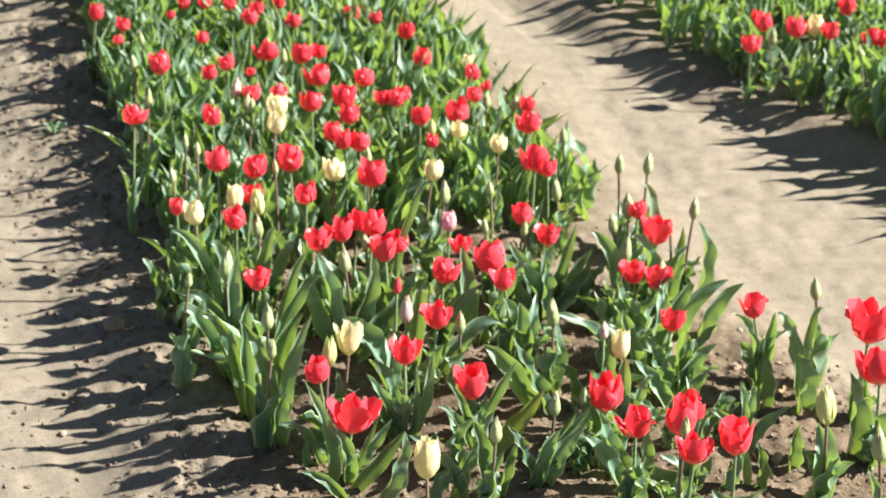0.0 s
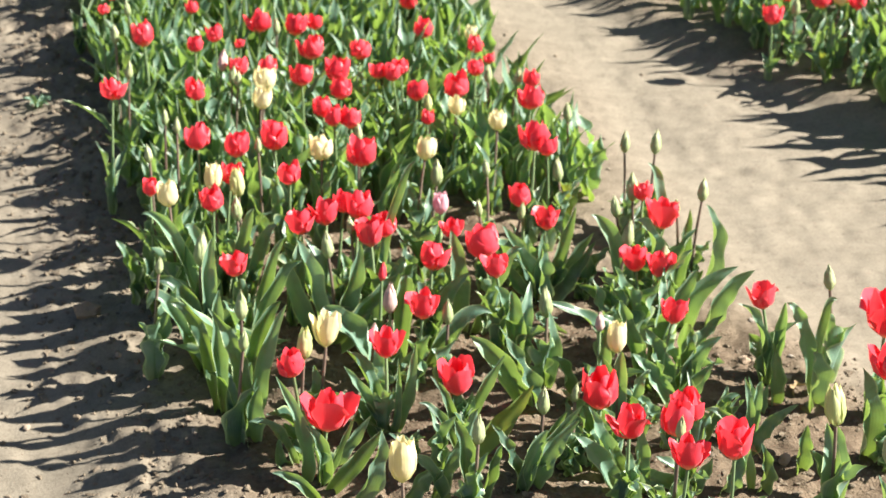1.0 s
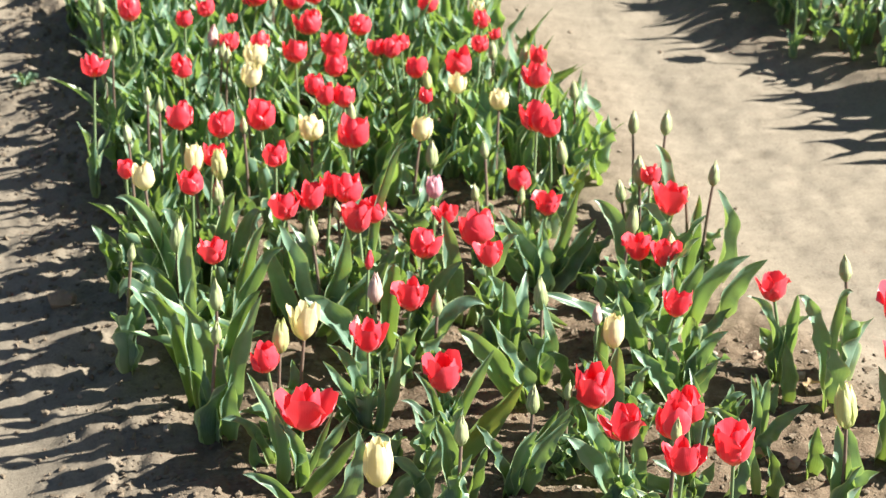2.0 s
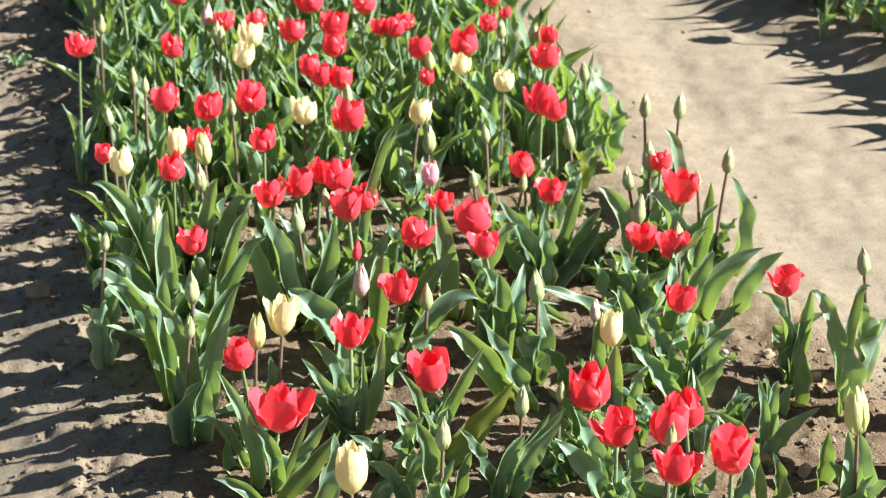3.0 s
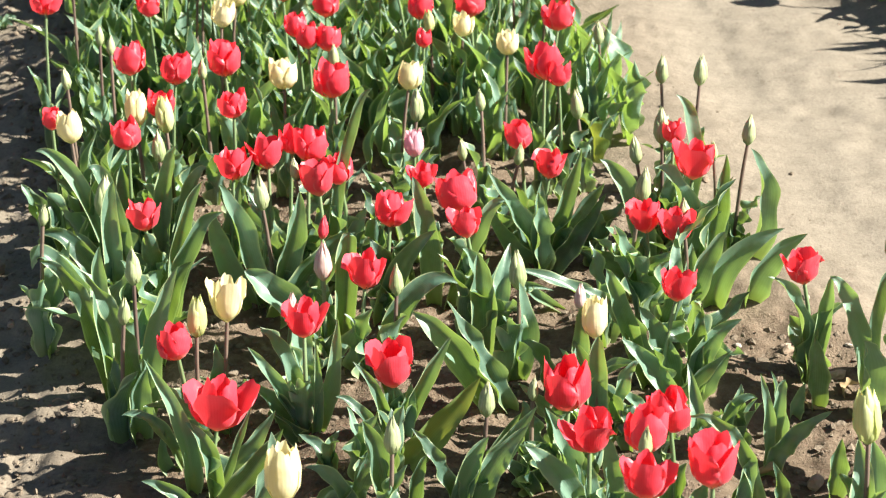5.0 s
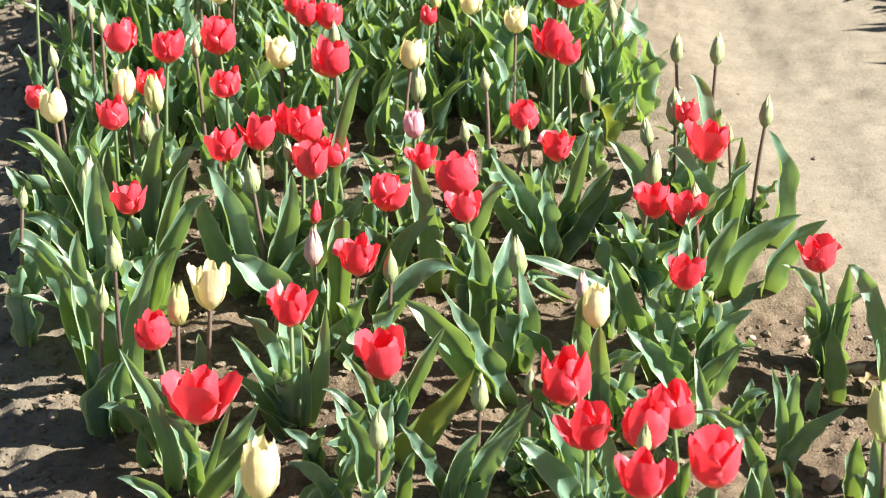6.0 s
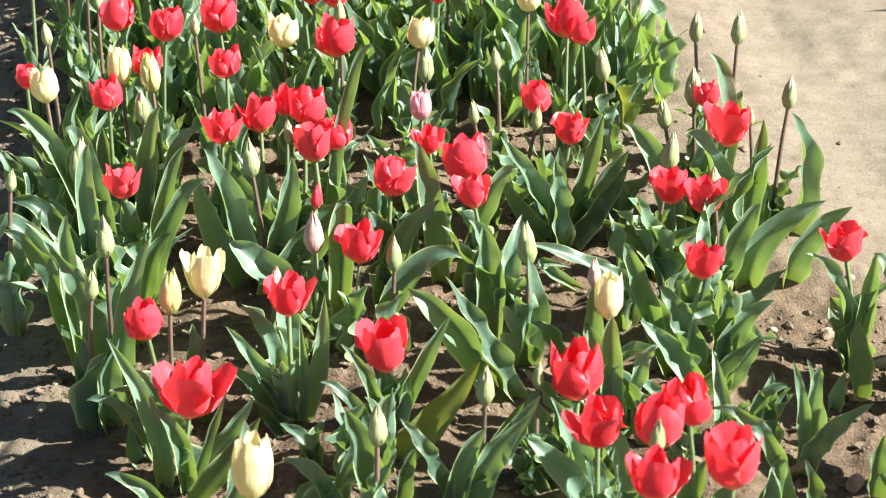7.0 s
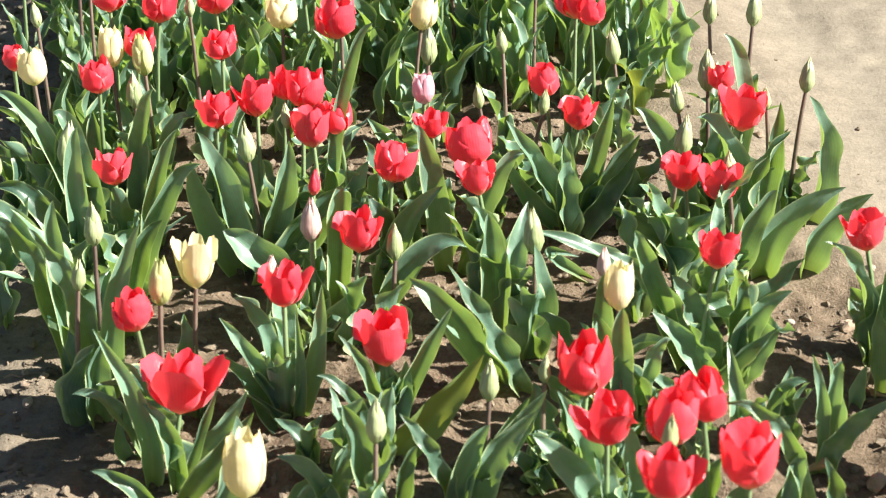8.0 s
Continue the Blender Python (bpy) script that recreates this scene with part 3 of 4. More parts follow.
blade(p, (-0.353, 0.050), (-0.372, 0.050, -0.006), (-0.377, 0.050, 0.050), 0.021, 0.30)
blade(p, (-0.344, 0.040), (-0.340, 0.040, 0.016), (-0.323, 0.040, 0.060), 0.040, 0.20)
blade(p, (-0.348, 0.080), (-0.360, 0.080, 0.093), (-0.407, 0.080, 0.187), 0.032, 0.75)
blade(p, (-0.341, 0.080), (-0.318, 0.080, 0.081), (-0.277, 0.080, 0.193), 0.032, 0.20)
p = tulip('pink_bud', 0.245, 0.059, 0.154, 0.0183, leaves=2)
p = tulip('red_open', 0.371, 0.066, 0.167, 0.0523, leaves=1)
blade(p, (0.353, 0.000), (0.387, 0.000, 0.067), (0.437, 0.000, 0.112), 0.026, 0.20)
blade(p, (0.377, 0.030), (0.336, 0.030, 0.068), (0.298, 0.030, 0.110), 0.029, 0.30)
blade(p, (0.374, 0.050), (0.346, 0.050, 0.096), (0.319, 0.050, 0.147), 0.033, 0.45)
blade(p, (0.346, 0.090), (0.301, 0.090, 0.106), (0.245, 0.090, 0.151), 0.028, 0.50)
blade(p, (0.388, 0.050), (0.409, 0.050, 0.081), (0.454, 0.050, 0.127), 0.036, 0.30)
blade(p, (0.383, 0.050), (0.394, 0.050, 0.089), (0.401, 0.050, 0.147), 0.027, 0.45)
blade(p, (0.390, 0.040), (0.418, 0.040, 0.047), (0.441, 0.040, 0.082), 0.021, 0.20)
blade(p, (0.338, 0.080), (0.297, 0.080, 0.132), (0.279, 0.080, 0.186), 0.029, 0.40)
p = tulip('pink_bud', -0.132, 0.078, 0.134, 0.0158, leaves=2)
p = tulip('green_bud', 0.165, 0.136, 0.147, 0.0268, leaves=2)
blade(p, (0.153, 0.040), (0.119, 0.040, 0.070), (0.072, 0.040, 0.164), 0.029, 0.60)
blade(p, (0.123, 0.060), (0.077, 0.060, 0.084), (0.026, 0.060, 0.135), 0.044, 0.20)
blade(p, (0.160, 0.110), (0.172, 0.110, 0.073), (0.166, 0.110, 0.149), 0.035, 0.15)
blade(p, (0.200, 0.080), (0.193, 0.080, 0.048), (0.170, 0.080, 0.076), 0.028, 0.25)
p = tulip('red_open', 0.542, 0.141, 0.148, 0.0563, leaves=2)
blade(p, (0.554, 0.120), (0.534, 0.120, 0.101), (0.493, 0.120, 0.149), 0.023, 0.40)
blade(p, (0.558, 0.120), (0.572, 0.120, 0.093), (0.577, 0.120, 0.150), 0.025, 0.25)
blade(p, (0.555, 0.060), (0.553, 0.060, 0.044), (0.551, 0.060, 0.095), 0.034, 0.15)
p = tulip('green_bud', 0.659, 0.152, 0.175, 0.0225, leaves=2)
blade(p, (0.619, 0.050), (0.618, 0.050, 0.057), (0.614, 0.050, 0.092), 0.050, 0.20)
blade(p, (0.631, 0.080), (0.601, 0.080, 0.122), (0.567, 0.080, 0.173), 0.027, 0.55)
blade(p, (0.631, 0.090), (0.633, 0.090, 0.134), (0.658, 0.090, 0.170), 0.024, 0.15)
p = tulip('green_bud', -0.352, 0.158, 0.142, 0.0259, leaves=3)
blade(p, (-0.394, 0.140), (-0.422, 0.140, 0.108), (-0.473, 0.140, 0.166), 0.028, 0.60)
blade(p, (-0.385, 0.130), (-0.395, 0.130, 0.114), (-0.387, 0.130, 0.194), 0.028, 0.30)
p = tulip('green_bud', 0.001, 0.168, 0.114, 0.0217, leaves=3)
p = tulip('red_open', -0.041, 0.176, 0.123, 0.0571, leaves=2)
p = tulip('pink_bud', -0.098, 0.180, 0.136, 0.0282, leaves=2)
p = tulip('red_open', 0.383, 0.236, 0.157, 0.0550, leaves=3)
blade(p, (0.341, 0.220), (0.318, 0.220, 0.106), (0.295, 0.220, 0.172), 0.033, 0.40)
p = tulip('green_bud', -0.490, 0.266, 0.163, 0.0155, leaves=3)
blade(p, (-0.419, 0.260), (-0.480, 0.260, 0.091), (-0.514, 0.260, 0.081), 0.034, 0.35)
p = tulip('red_open', 0.341, 0.266, 0.155, 0.0527, leaves=3)
p = tulip('green_bud', 0.394, 0.266, 0.158, 0.0233, leaves=3)
blade(p, (0.385, 0.240), (0.422, 0.240, 0.102), (0.449, 0.240, 0.149), 0.033, 0.20)
p = tulip('red_open', 0.094, 0.267, 0.147, 0.0511, leaves=2)
blade(p, (0.101, 0.240), (0.108, 0.240, 0.077), (0.089, 0.240, 0.125), 0.036, 0.20)
blade(p, (0.110, 0.250), (0.126, 0.250, 0.041), (0.141, 0.250, 0.099), 0.033, 0.25)
blade(p, (0.116, 0.180), (0.114, 0.180, 0.094), (0.110, 0.180, 0.150), 0.041, 0.20)
p = tulip('red_bud', -0.104, 0.274, 0.137, 0.0167, leaves=3)
blade(p, (-0.082, 0.240), (-0.067, 0.240, 0.117), (-0.064, 0.240, 0.146), 0.036, 0.20)
blade(p, (-0.107, 0.220), (-0.171, 0.220, 0.063), (-0.211, 0.220, 0.102), 0.050, 0.20)
p = tulip('red_cup', -0.012, 0.315, 0.141, 0.0495, leaves=3)
blade(p, (-0.025, 0.280), (0.006, 0.280, 0.073), (0.052, 0.280, 0.131), 0.037, 0.20)
blade(p, (-0.032, 0.200), (0.027, 0.200, 0.083), (0.084, 0.200, 0.092), 0.033, 0.25)
p = tulip('red_open', -0.361, 0.325, 0.129, 0.0537, leaves=2)
blade(p, (-0.345, 0.290), (-0.295, 0.290, 0.105), (-0.244, 0.290, 0.155), 0.030, 0.30)
blade(p, (-0.338, 0.310), (-0.309, 0.310, 0.108), (-0.272, 0.310, 0.194), 0.029, 0.30)
blade(p, (-0.336, 0.220), (-0.316, 0.220, 0.060), (-0.282, 0.220, 0.117), 0.037, 0.20)
p = tulip('green_bud', -0.419, 0.339, 0.150, 0.0294, leaves=3)
blade(p, (-0.407, 0.310), (-0.409, 0.310, 0.119), (-0.396, 0.310, 0.195), 0.030, 0.20)
blade(p, (-0.408, 0.300), (-0.452, 0.300, 0.086), (-0.508, 0.300, 0.116), 0.031, 0.40)
p = tulip('green_bud', -0.197, 0.350, 0.150, 0.0255, leaves=2)
blade(p, (-0.206, 0.330), (-0.231, 0.330, 0.105), (-0.253, 0.330, 0.178), 0.037, 0.25)
blade(p, (-0.193, 0.330), (-0.155, 0.330, 0.085), (-0.140, 0.330, 0.167), 0.039, 0.20)
blade(p, (-0.215, 0.330), (-0.254, 0.330, 0.066), (-0.265, 0.330, 0.139), 0.034, 0.25)
blade(p, (-0.179, 0.300), (-0.108, 0.300, 0.073), (-0.073, 0.300, 0.121), 0.051, 0.20)
p = tulip('red_cup', 0.082, 0.353, 0.146, 0.0636, leaves=3)
blade(p, (0.043, 0.330), (0.035, 0.330, 0.112), (0.019, 0.330, 0.189), 0.034, 0.20)
blade(p, (0.060, 0.330), (0.111, 0.330, 0.111), (0.149, 0.330, 0.149), 0.030, 0.25)
p = tulip('green_bud', 0.343, 0.353, 0.157, 0.0255, leaves=2)
leaf(p, (0.418, 0.340), (0.452, 0.307, 0.094), 0.028)
leaf(p, (0.349, 0.329), (0.256, 0.340, 0.063), 0.032)
leaf(p, (0.326, 0.344), (0.306, 0.360, 0.055), 0.036)
p = tulip('red_open', -0.119, 0.383, 0.154, 0.0601, leaves=3)
blade(p, (-0.120, 0.400), (-0.078, 0.400, 0.210), (-0.036, 0.400, 0.292), 0.022, 0.25)
p = tulip('red_open', 0.031, 0.399, 0.151, 0.0414, leaves=2)
leaf(p, (-0.024, 0.404), (0.028, 0.401, 0.059), 0.029)
leaf(p, (0.040, 0.401), (0.037, 0.403, 0.035), 0.032)
leaf(p, (0.004, 0.402), (-0.017, 0.401, 0.046), 0.027)
p = tulip('red_cup', -0.090, 0.406, 0.157, 0.0431)
p = tulip('green_bud', -0.153, 0.406, 0.159, 0.0161)
p = tulip('red_open', -0.241, 0.419, 0.161, 0.0577)
p = tulip('red_open', 0.421, 0.426, 0.158, 0.0665, leaves=2)
blade(p, (0.444, 0.300), (0.468, 0.300, 0.071), (0.538, 0.300, 0.120), 0.042, 0.15)
blade(p, (0.490, 0.320), (0.518, 0.320, 0.054), (0.574, 0.320, 0.100), 0.041, 0.15)
blade(p, (0.443, 0.400), (0.455, 0.400, 0.107), (0.463, 0.400, 0.185), 0.029, 0.20)
blade(p, (0.412, 0.400), (0.396, 0.400, 0.122), (0.360, 0.400, 0.162), 0.036, 0.30)
blade(p, (0.357, 0.410), (0.328, 0.410, 0.113), (0.284, 0.410, 0.172), 0.038, 0.25)
p = tulip('cream_cup', -0.476, 0.430, 0.215, 0.0413, leaves=3)
blade(p, (-0.415, 0.400), (-0.468, 0.400, 0.146), (-0.523, 0.400, 0.195), 0.029, 0.30)
blade(p, (-0.406, 0.400), (-0.427, 0.400, 0.126), (-0.449, 0.400, 0.166), 0.031, 0.20)
p = tulip('red_open', -0.195, 0.441, 0.166, 0.0551, leaves=2)
leaf(p, (-0.217, 0.442), (-0.271, 0.458, 0.091), 0.034)
leaf(p, (-0.194, 0.456), (-0.273, 0.465, 0.097), 0.036)
p = tulip('red_cup', -0.398, 0.448, 0.193, 0.0434, leaves=3)
blade(p, (-0.366, 0.420), (-0.343, 0.420, 0.124), (-0.322, 0.420, 0.192), 0.030, 0.20)
p = tulip('green_bud', 0.449, 0.448, 0.163, 0.0145, leaves=2)
leaf(p, (0.466, 0.469), (0.413, 0.437, 0.088), 0.029)
p = tulip('green_bud', -0.355, 0.455, 0.170, 0.0233, leaves=3)
blade(p, (-0.350, 0.430), (-0.311, 0.430, 0.109), (-0.283, 0.430, 0.148), 0.026, 0.25)
p = tulip('red_cup', -0.135, 0.460, 0.168, 0.0495, leaves=3)
leaf(p, (-0.129, 0.453), (-0.167, 0.468, 0.072), 0.032)
p = tulip('green_bud', 0.338, 0.461, 0.157, 0.0204)
p = tulip('red_cup', -0.508, 0.464, 0.211, 0.0319)
p = tulip('green_bud', 0.086, 0.470, 0.155, 0.0164)
p = tulip('red_cup', -0.161, 0.471, 0.171, 0.0409)
p = tulip('pink_cup', 0.016, 0.473, 0.164, 0.0310)
p = tulip('green_bud', 0.502, 0.474, 0.182, 0.0222, leaves=3)
blade(p, (0.508, 0.440), (0.523, 0.440, 0.094), (0.502, 0.440, 0.173), 0.039, 0.20)
p = tulip('red_open', 0.214, 0.483, 0.123, 0.0501, leaves=1)
blade(p, (0.197, 0.420), (0.167, 0.420, 0.069), (0.123, 0.420, 0.149), 0.035, 0.25)
blade(p, (0.203, 0.420), (0.199, 0.420, 0.059), (0.201, 0.420, 0.133), 0.031, 0.20)
blade(p, (0.208, 0.420), (0.244, 0.420, 0.063), (0.292, 0.420, 0.129), 0.044, 0.20)
blade(p, (0.211, 0.430), (0.235, 0.430, 0.083), (0.259, 0.430, 0.181), 0.030, 0.20)
blade(p, (0.193, 0.420), (0.153, 0.420, 0.029), (0.118, 0.420, 0.102), 0.028, 0.25)
blade(p, (0.214, 0.400), (0.252, 0.400, 0.050), (0.294, 0.400, 0.123), 0.030, 0.35)
p = tulip('green_bud', 0.169, 0.495, 0.134, 0.0165, leaves=2)
leaf(p, (0.198, 0.400), (0.195, 0.385, 0.134), 0.033)
leaf(p, (0.190, 0.438), (0.147, 0.443, 0.103), 0.030)
p = tulip('red_cup', 0.396, 0.504, 0.165, 0.0342, leaves=3)
blade(p, (0.405, 0.480), (0.421, 0.480, 0.162), (0.395, 0.480, 0.240), 0.030, 0.20)
p = tulip('cream_tight', -0.353, 0.518, 0.190, 0.0295, leaves=3)
leaf(p, (-0.347, 0.494), (-0.310, 0.464, 0.065), 0.025)
p = tulip('green_bud', 0.379, 0.519, 0.166, 0.0266)
p = tulip('red_cup', 0.170, 0.521, 0.151, 0.0445)
p = tulip('cream_tall', -0.397, 0.526, 0.196, 0.0342)
p = tulip('red_cup', -0.363, 0.545, 0.194, 0.0386)
p = tulip('red_cup', -0.256, 0.559, 0.187, 0.0429)
p = tulip('green_bud', 0.017, 0.563, 0.181, 0.0251)
p = tulip('green_bud', 0.112, 0.587, 0.178, 0.0168)
p = tulip('red_cup', 0.230, 0.612, 0.208, 0.0373)
p = tulip('green_bud', -0.515, 0.616, 0.204, 0.0169)
p = tulip('red_cup', 0.210, 0.643, 0.213, 0.0558)
p = tulip('cream_cup', 0.004, 0.647, 0.190, 0.0396)
p = tulip('red_cup', -0.351, 0.649, 0.202, 0.0486)
p = tulip('green_bud', 0.259, 0.650, 0.138, 0.0233)
p = tulip('green_bud', -0.312, 0.651, 0.201, 0.0152)
p = tulip('green_bud', 0.446, 0.654, 0.192, 0.0232)
p = tulip('green_bud', 0.388, 0.664, 0.189, 0.0214)
p = tulip('red_cup', -0.116, 0.667, 0.173, 0.0564)
p = tulip('red_cup', -0.424, 0.670, 0.209, 0.0489)
p = tulip('red_cup', -0.282, 0.676, 0.204, 0.0520)
p = tulip('cream_cup', -0.193, 0.682, 0.178, 0.0431)
p = tulip('green_bud', -0.464, 0.728, 0.207, 0.0155)
p = tulip('green_bud', -0.118, 0.743, 0.179, 0.0187)
p = tulip('cream_cup', 0.153, 0.761, 0.192, 0.0344)
p = tulip('green_bud', -0.487, 0.764, 0.207, 0.0156)
p = tulip('red_cup', -0.164, 0.794, 0.189, 0.0391)
p = tulip('red_cup', 0.021, 0.795, 0.184, 0.0284)
p = tulip('red_cup', -0.131, 0.796, 0.185, 0.0442)
p = tulip('green_bud', 0.297, 0.805, 0.187, 0.0190)
p = tulip('red_cup', -0.184, 0.824, 0.195, 0.0381)
p = tulip('cream_cup', -0.300, 0.832, 0.214, 0.0394)
p = tulip('cream_cup', 0.082, 0.846, 0.184, 0.0320)
p = tulip('red_cup', -0.589, 0.863, 0.221, 0.0396)
p = tulip('cream_tight', 0.027, 0.864, 0.184, 0.0193)
p = tulip('red_cup', 0.237, 0.878, 0.184, 0.0483)
p = tulip('red_cup', -0.430, 0.901, 0.200, 0.0401)
p = tulip('red_cup', -0.143, 0.915, 0.192, 0.0441)
p = tulip('red_cup', 0.011, 0.926, 0.182, 0.0443)
p = tulip('cream_cup', -0.291, 0.940, 0.204, 0.0443)
p = tulip('green_bud', -0.345, 0.942, 0.204, 0.0176)
p = tulip('red_cup', 0.093, 0.947, 0.181, 0.0524)
p = tulip('green_bud', -0.560, 0.955, 0.220, 0.0183)
p = tulip('green_bud', -0.355, 0.961, 0.204, 0.0183)
p = tulip('red_cup', -0.217, 0.975, 0.196, 0.0461)
p = tulip('red_cup', 0.249, 0.980, 0.179, 0.0343)
p = tulip('green_bud', 0.223, 0.990, 0.178, 0.0199)
p = tulip('red_cup', -0.343, 1.000, 0.205, 0.0397)
p = tulip('green_bud', 0.164, 1.009, 0.178, 0.0186, leaves=3)
blade(p, (0.230, 0.300), (0.179, 0.300, 0.025), (0.217, 0.300, 0.020), 0.017, 0.30)
p = tulip('red_cup', -0.284, 1.014, 0.200, 0.0366)
p = tulip('pink_bud', -0.375, 1.021, 0.209, 0.0227)
p = tulip('red_cup', -0.142, 1.028, 0.181, 0.0501)
p = tulip('red_cup', -0.032, 1.028, 0.175, 0.0367)
p = tulip('red_cup', -0.059, 1.040, 0.174, 0.0335)
p = tulip('red_cup', 0.142, 1.044, 0.176, 0.0335)
p = tulip('red_cup', -0.012, 1.065, 0.171, 0.0337)
p = tulip('red_cup', -0.430, 1.068, 0.225, 0.0326)
p = tulip('red_cup', -0.534, 1.072, 0.244, 0.0487)
p = tulip('green_bud', -0.591, 1.086, 0.241, 0.0195)
p = tulip('red_cup', 0.178, 1.100, 0.173, 0.0218)
p = tulip('red_cup', -0.339, 1.121, 0.204, 0.0182)
p = tulip('red_cup', -0.391, 1.143, 0.215, 0.0348)
p = tulip('red_cup', -0.187, 1.168, 0.170, 0.0487)
p = tulip('red_cup', -0.088, 1.173, 0.163, 0.0439)
p = tulip('red_cup', 0.156, 1.177, 0.169, 0.0340)
p = tulip('green_bud', 1.072, 1.247, 0.170, 0.0246)
p = tulip('cream_cup', 0.154, 1.251, 0.165, 0.0276)
p = tulip('green_bud', -0.260, 1.259, 0.180, 0.0170)
p = tulip('red_cup', -0.294, 1.277, 0.185, 0.0478)
p = tulip('red_cup', 0.056, 1.281, 0.162, 0.0415)
p = tulip('red_cup', -0.220, 1.284, 0.174, 0.0497)
p = tulip('red_cup', -0.177, 1.309, 0.169, 0.0345)
p = tulip('red_cup', 0.831, 1.327, 0.167, 0.0444)
p = tulip('red_cup', -0.438, 1.329, 0.197, 0.0274)
p = tulip('green_bud', -0.576, 1.331, 0.195, 0.0171)
p = tulip('red_cup', 1.150, 1.331, 0.176, 0.0411)
p = tulip('red_cup', 1.126, 1.338, 0.176, 0.0447)
p = tulip('red_cup', -0.626, 1.346, 0.188, 0.0223)
p = tulip('green_bud', 0.893, 1.364, 0.170, 0.0215)
p = tulip('red_cup', 1.041, 1.384, 0.175, 0.0414)
p = tulip('red_cup', 0.961, 1.409, 0.173, 0.0523)
p = tulip('cream_cup', 1.010, 1.419, 0.175, 0.0434)
p = tulip('red_cup', 0.891, 1.440, 0.173, 0.0435)
p = tulip('red_cup', 0.040, 1.471, 0.149, 0.0393)
p = tulip('red_cup', 0.886, 1.483, 0.175, 0.0310)
p = tulip('red_cup', -0.618, 1.490, 0.165, 0.0335)
p = tulip('red_cup', -0.224, 1.495, 0.168, 0.0356)
p = tulip('red_cup', -0.325, 1.497, 0.176, 0.0373)
p = tulip('red_cup', 1.117, 1.512, 0.183, 0.0460)
p = tulip('red_cup', -0.508, 1.540, 0.169, 0.0196)
p = tulip('red_cup', -0.025, 1.546, 0.151, 0.0343)
p = tulip('red_cup', -0.306, 1.564, 0.172, 0.0341)
p = tulip('red_cup', -0.681, 1.569, 0.162, 0.0401)
p = tulip('red_cup', -0.079, 1.572, 0.154, 0.0408)
p = tulip('red_cup', -0.367, 1.594, 0.173, 0.0324)
p = tulip('red_cup', -0.428, 1.609, 0.172, 0.0325)
p = tulip('red_cup', -0.477, 1.611, 0.169, 0.0307)
p = tulip('red_cup', -0.251, 1.614, 0.168, 0.0345)
# young plants without a flower among them
leafy_plant(-0.381, 0.348, 0.88, 3, 'tulips in the near bed')
leafy_plant(-0.401, 0.239, 0.94, 3, 'tulips in the near bed')
leafy_plant(-0.369, 0.185, 1.06, 3, 'tulips in the near bed')
leafy_plant(-0.350, 0.237, 0.89, 4, 'tulips in the near bed')
leafy_plant(-0.392, 0.299, 1.06, 4, 'tulips in the near bed')
leafy_plant(-0.348, 0.318, 0.96, 3, 'tulips in the near bed')
leafy_plant(-0.545, 0.489, 1.02, 3, 'tulips in the near bed')
leafy_plant(-0.125, 0.100, 0.97, 3, 'tulips in the near bed')
leafy_plant(0.097, 0.218, 0.97, 3, 'tulips in the near bed')
leafy_plant(0.135, 0.190, 0.88, 4, 'tulips in the near bed')
leafy_plant(0.004, -0.090, 0.74, 4, 'tulips in the near bed')
leafy_plant(-0.035, -0.110, 0.74, 3, 'tulips in the near bed')
leafy_plant(-0.079, -0.087, 0.61, 3, 'tulips in the near bed')
leafy_plant(0.284, 0.185, 0.92, 4, 'tulips in the near bed')
leafy_plant(0.336, 0.208, 1.07, 3, 'tulips in the near bed')
leafy_plant(0.371, 0.156, 0.87, 3, 'tulips in the near bed')
leafy_plant(0.397, 0.093, 1.02, 4, 'tulips in the near bed')
leafy_plant(0.306, -0.055, 0.58, 3, 'tulips in the near bed')
leafy_plant(0.258, -0.087, 0.64, 4, 'tulips in the near bed')
leafy_plant(0.210, -0.074, 0.69, 3, 'tulips in the near bed')
leafy_plant(0.345, -0.100, 0.62, 4, 'tulips in the near bed')
leafy_plant(0.393, -0.091, 0.70, 3, 'tulips in the near bed')
leafy_plant(0.443, -0.060, 0.69, 4, 'tulips in the near bed')

# ---- leafy plants between the flowers ----
# bare patches of soil that stay free of young plants
BARE = [Vector(q) for q in ((-0.33, 0.62), (-0.38, 0.77), (0.14, 0.52), (0.29, 0.55), (-0.19, 0.25), (-0.28, 0.47), (-0.10, 0.98), (-0.18, 0.74), (0.21, 0.27), (0.17, 0.32))]
taken = [ob.location.xy.copy() for ob in scene.objects if ob.name.startswith("tulip")]


def fill(count, y0, y1, inside, gap, scale, group):
    made = 0
    for i in range(count * 40):
        if made >= count:
            break
        y = rng.uniform(y0, y1)
        x = inside(y)
        q = Vector((x, y))
        if all((q - o).length > gap for o in taken) and all((q - o).length > 0.085 for o in BARE):
            taken.append(q)
            leafy_plant(x, y, scale * rng.uniform(0.85, 1.1), rng.choice((3, 3, 4)), group)
            made += 1


fill(9, 0.30, 0.9, lambda y: rng.uniform(left_edge(y) + 0.03, right_edge(y) - 0.06), 0.045, 0.92, "tulips in the near bed")
fill(28, 0.9, 1.5, lambda y: rng.uniform(left_edge(y) + 0.02, right_edge(y) - 0.03), 0.045, 0.85, "tulips in the near bed")
fill(20, 1.2, 1.6, lambda y: float(far_bed_edge(y)) + 0.03 + rng.random() * 0.3, 0.05, 0.9, "tulips in the far bed")


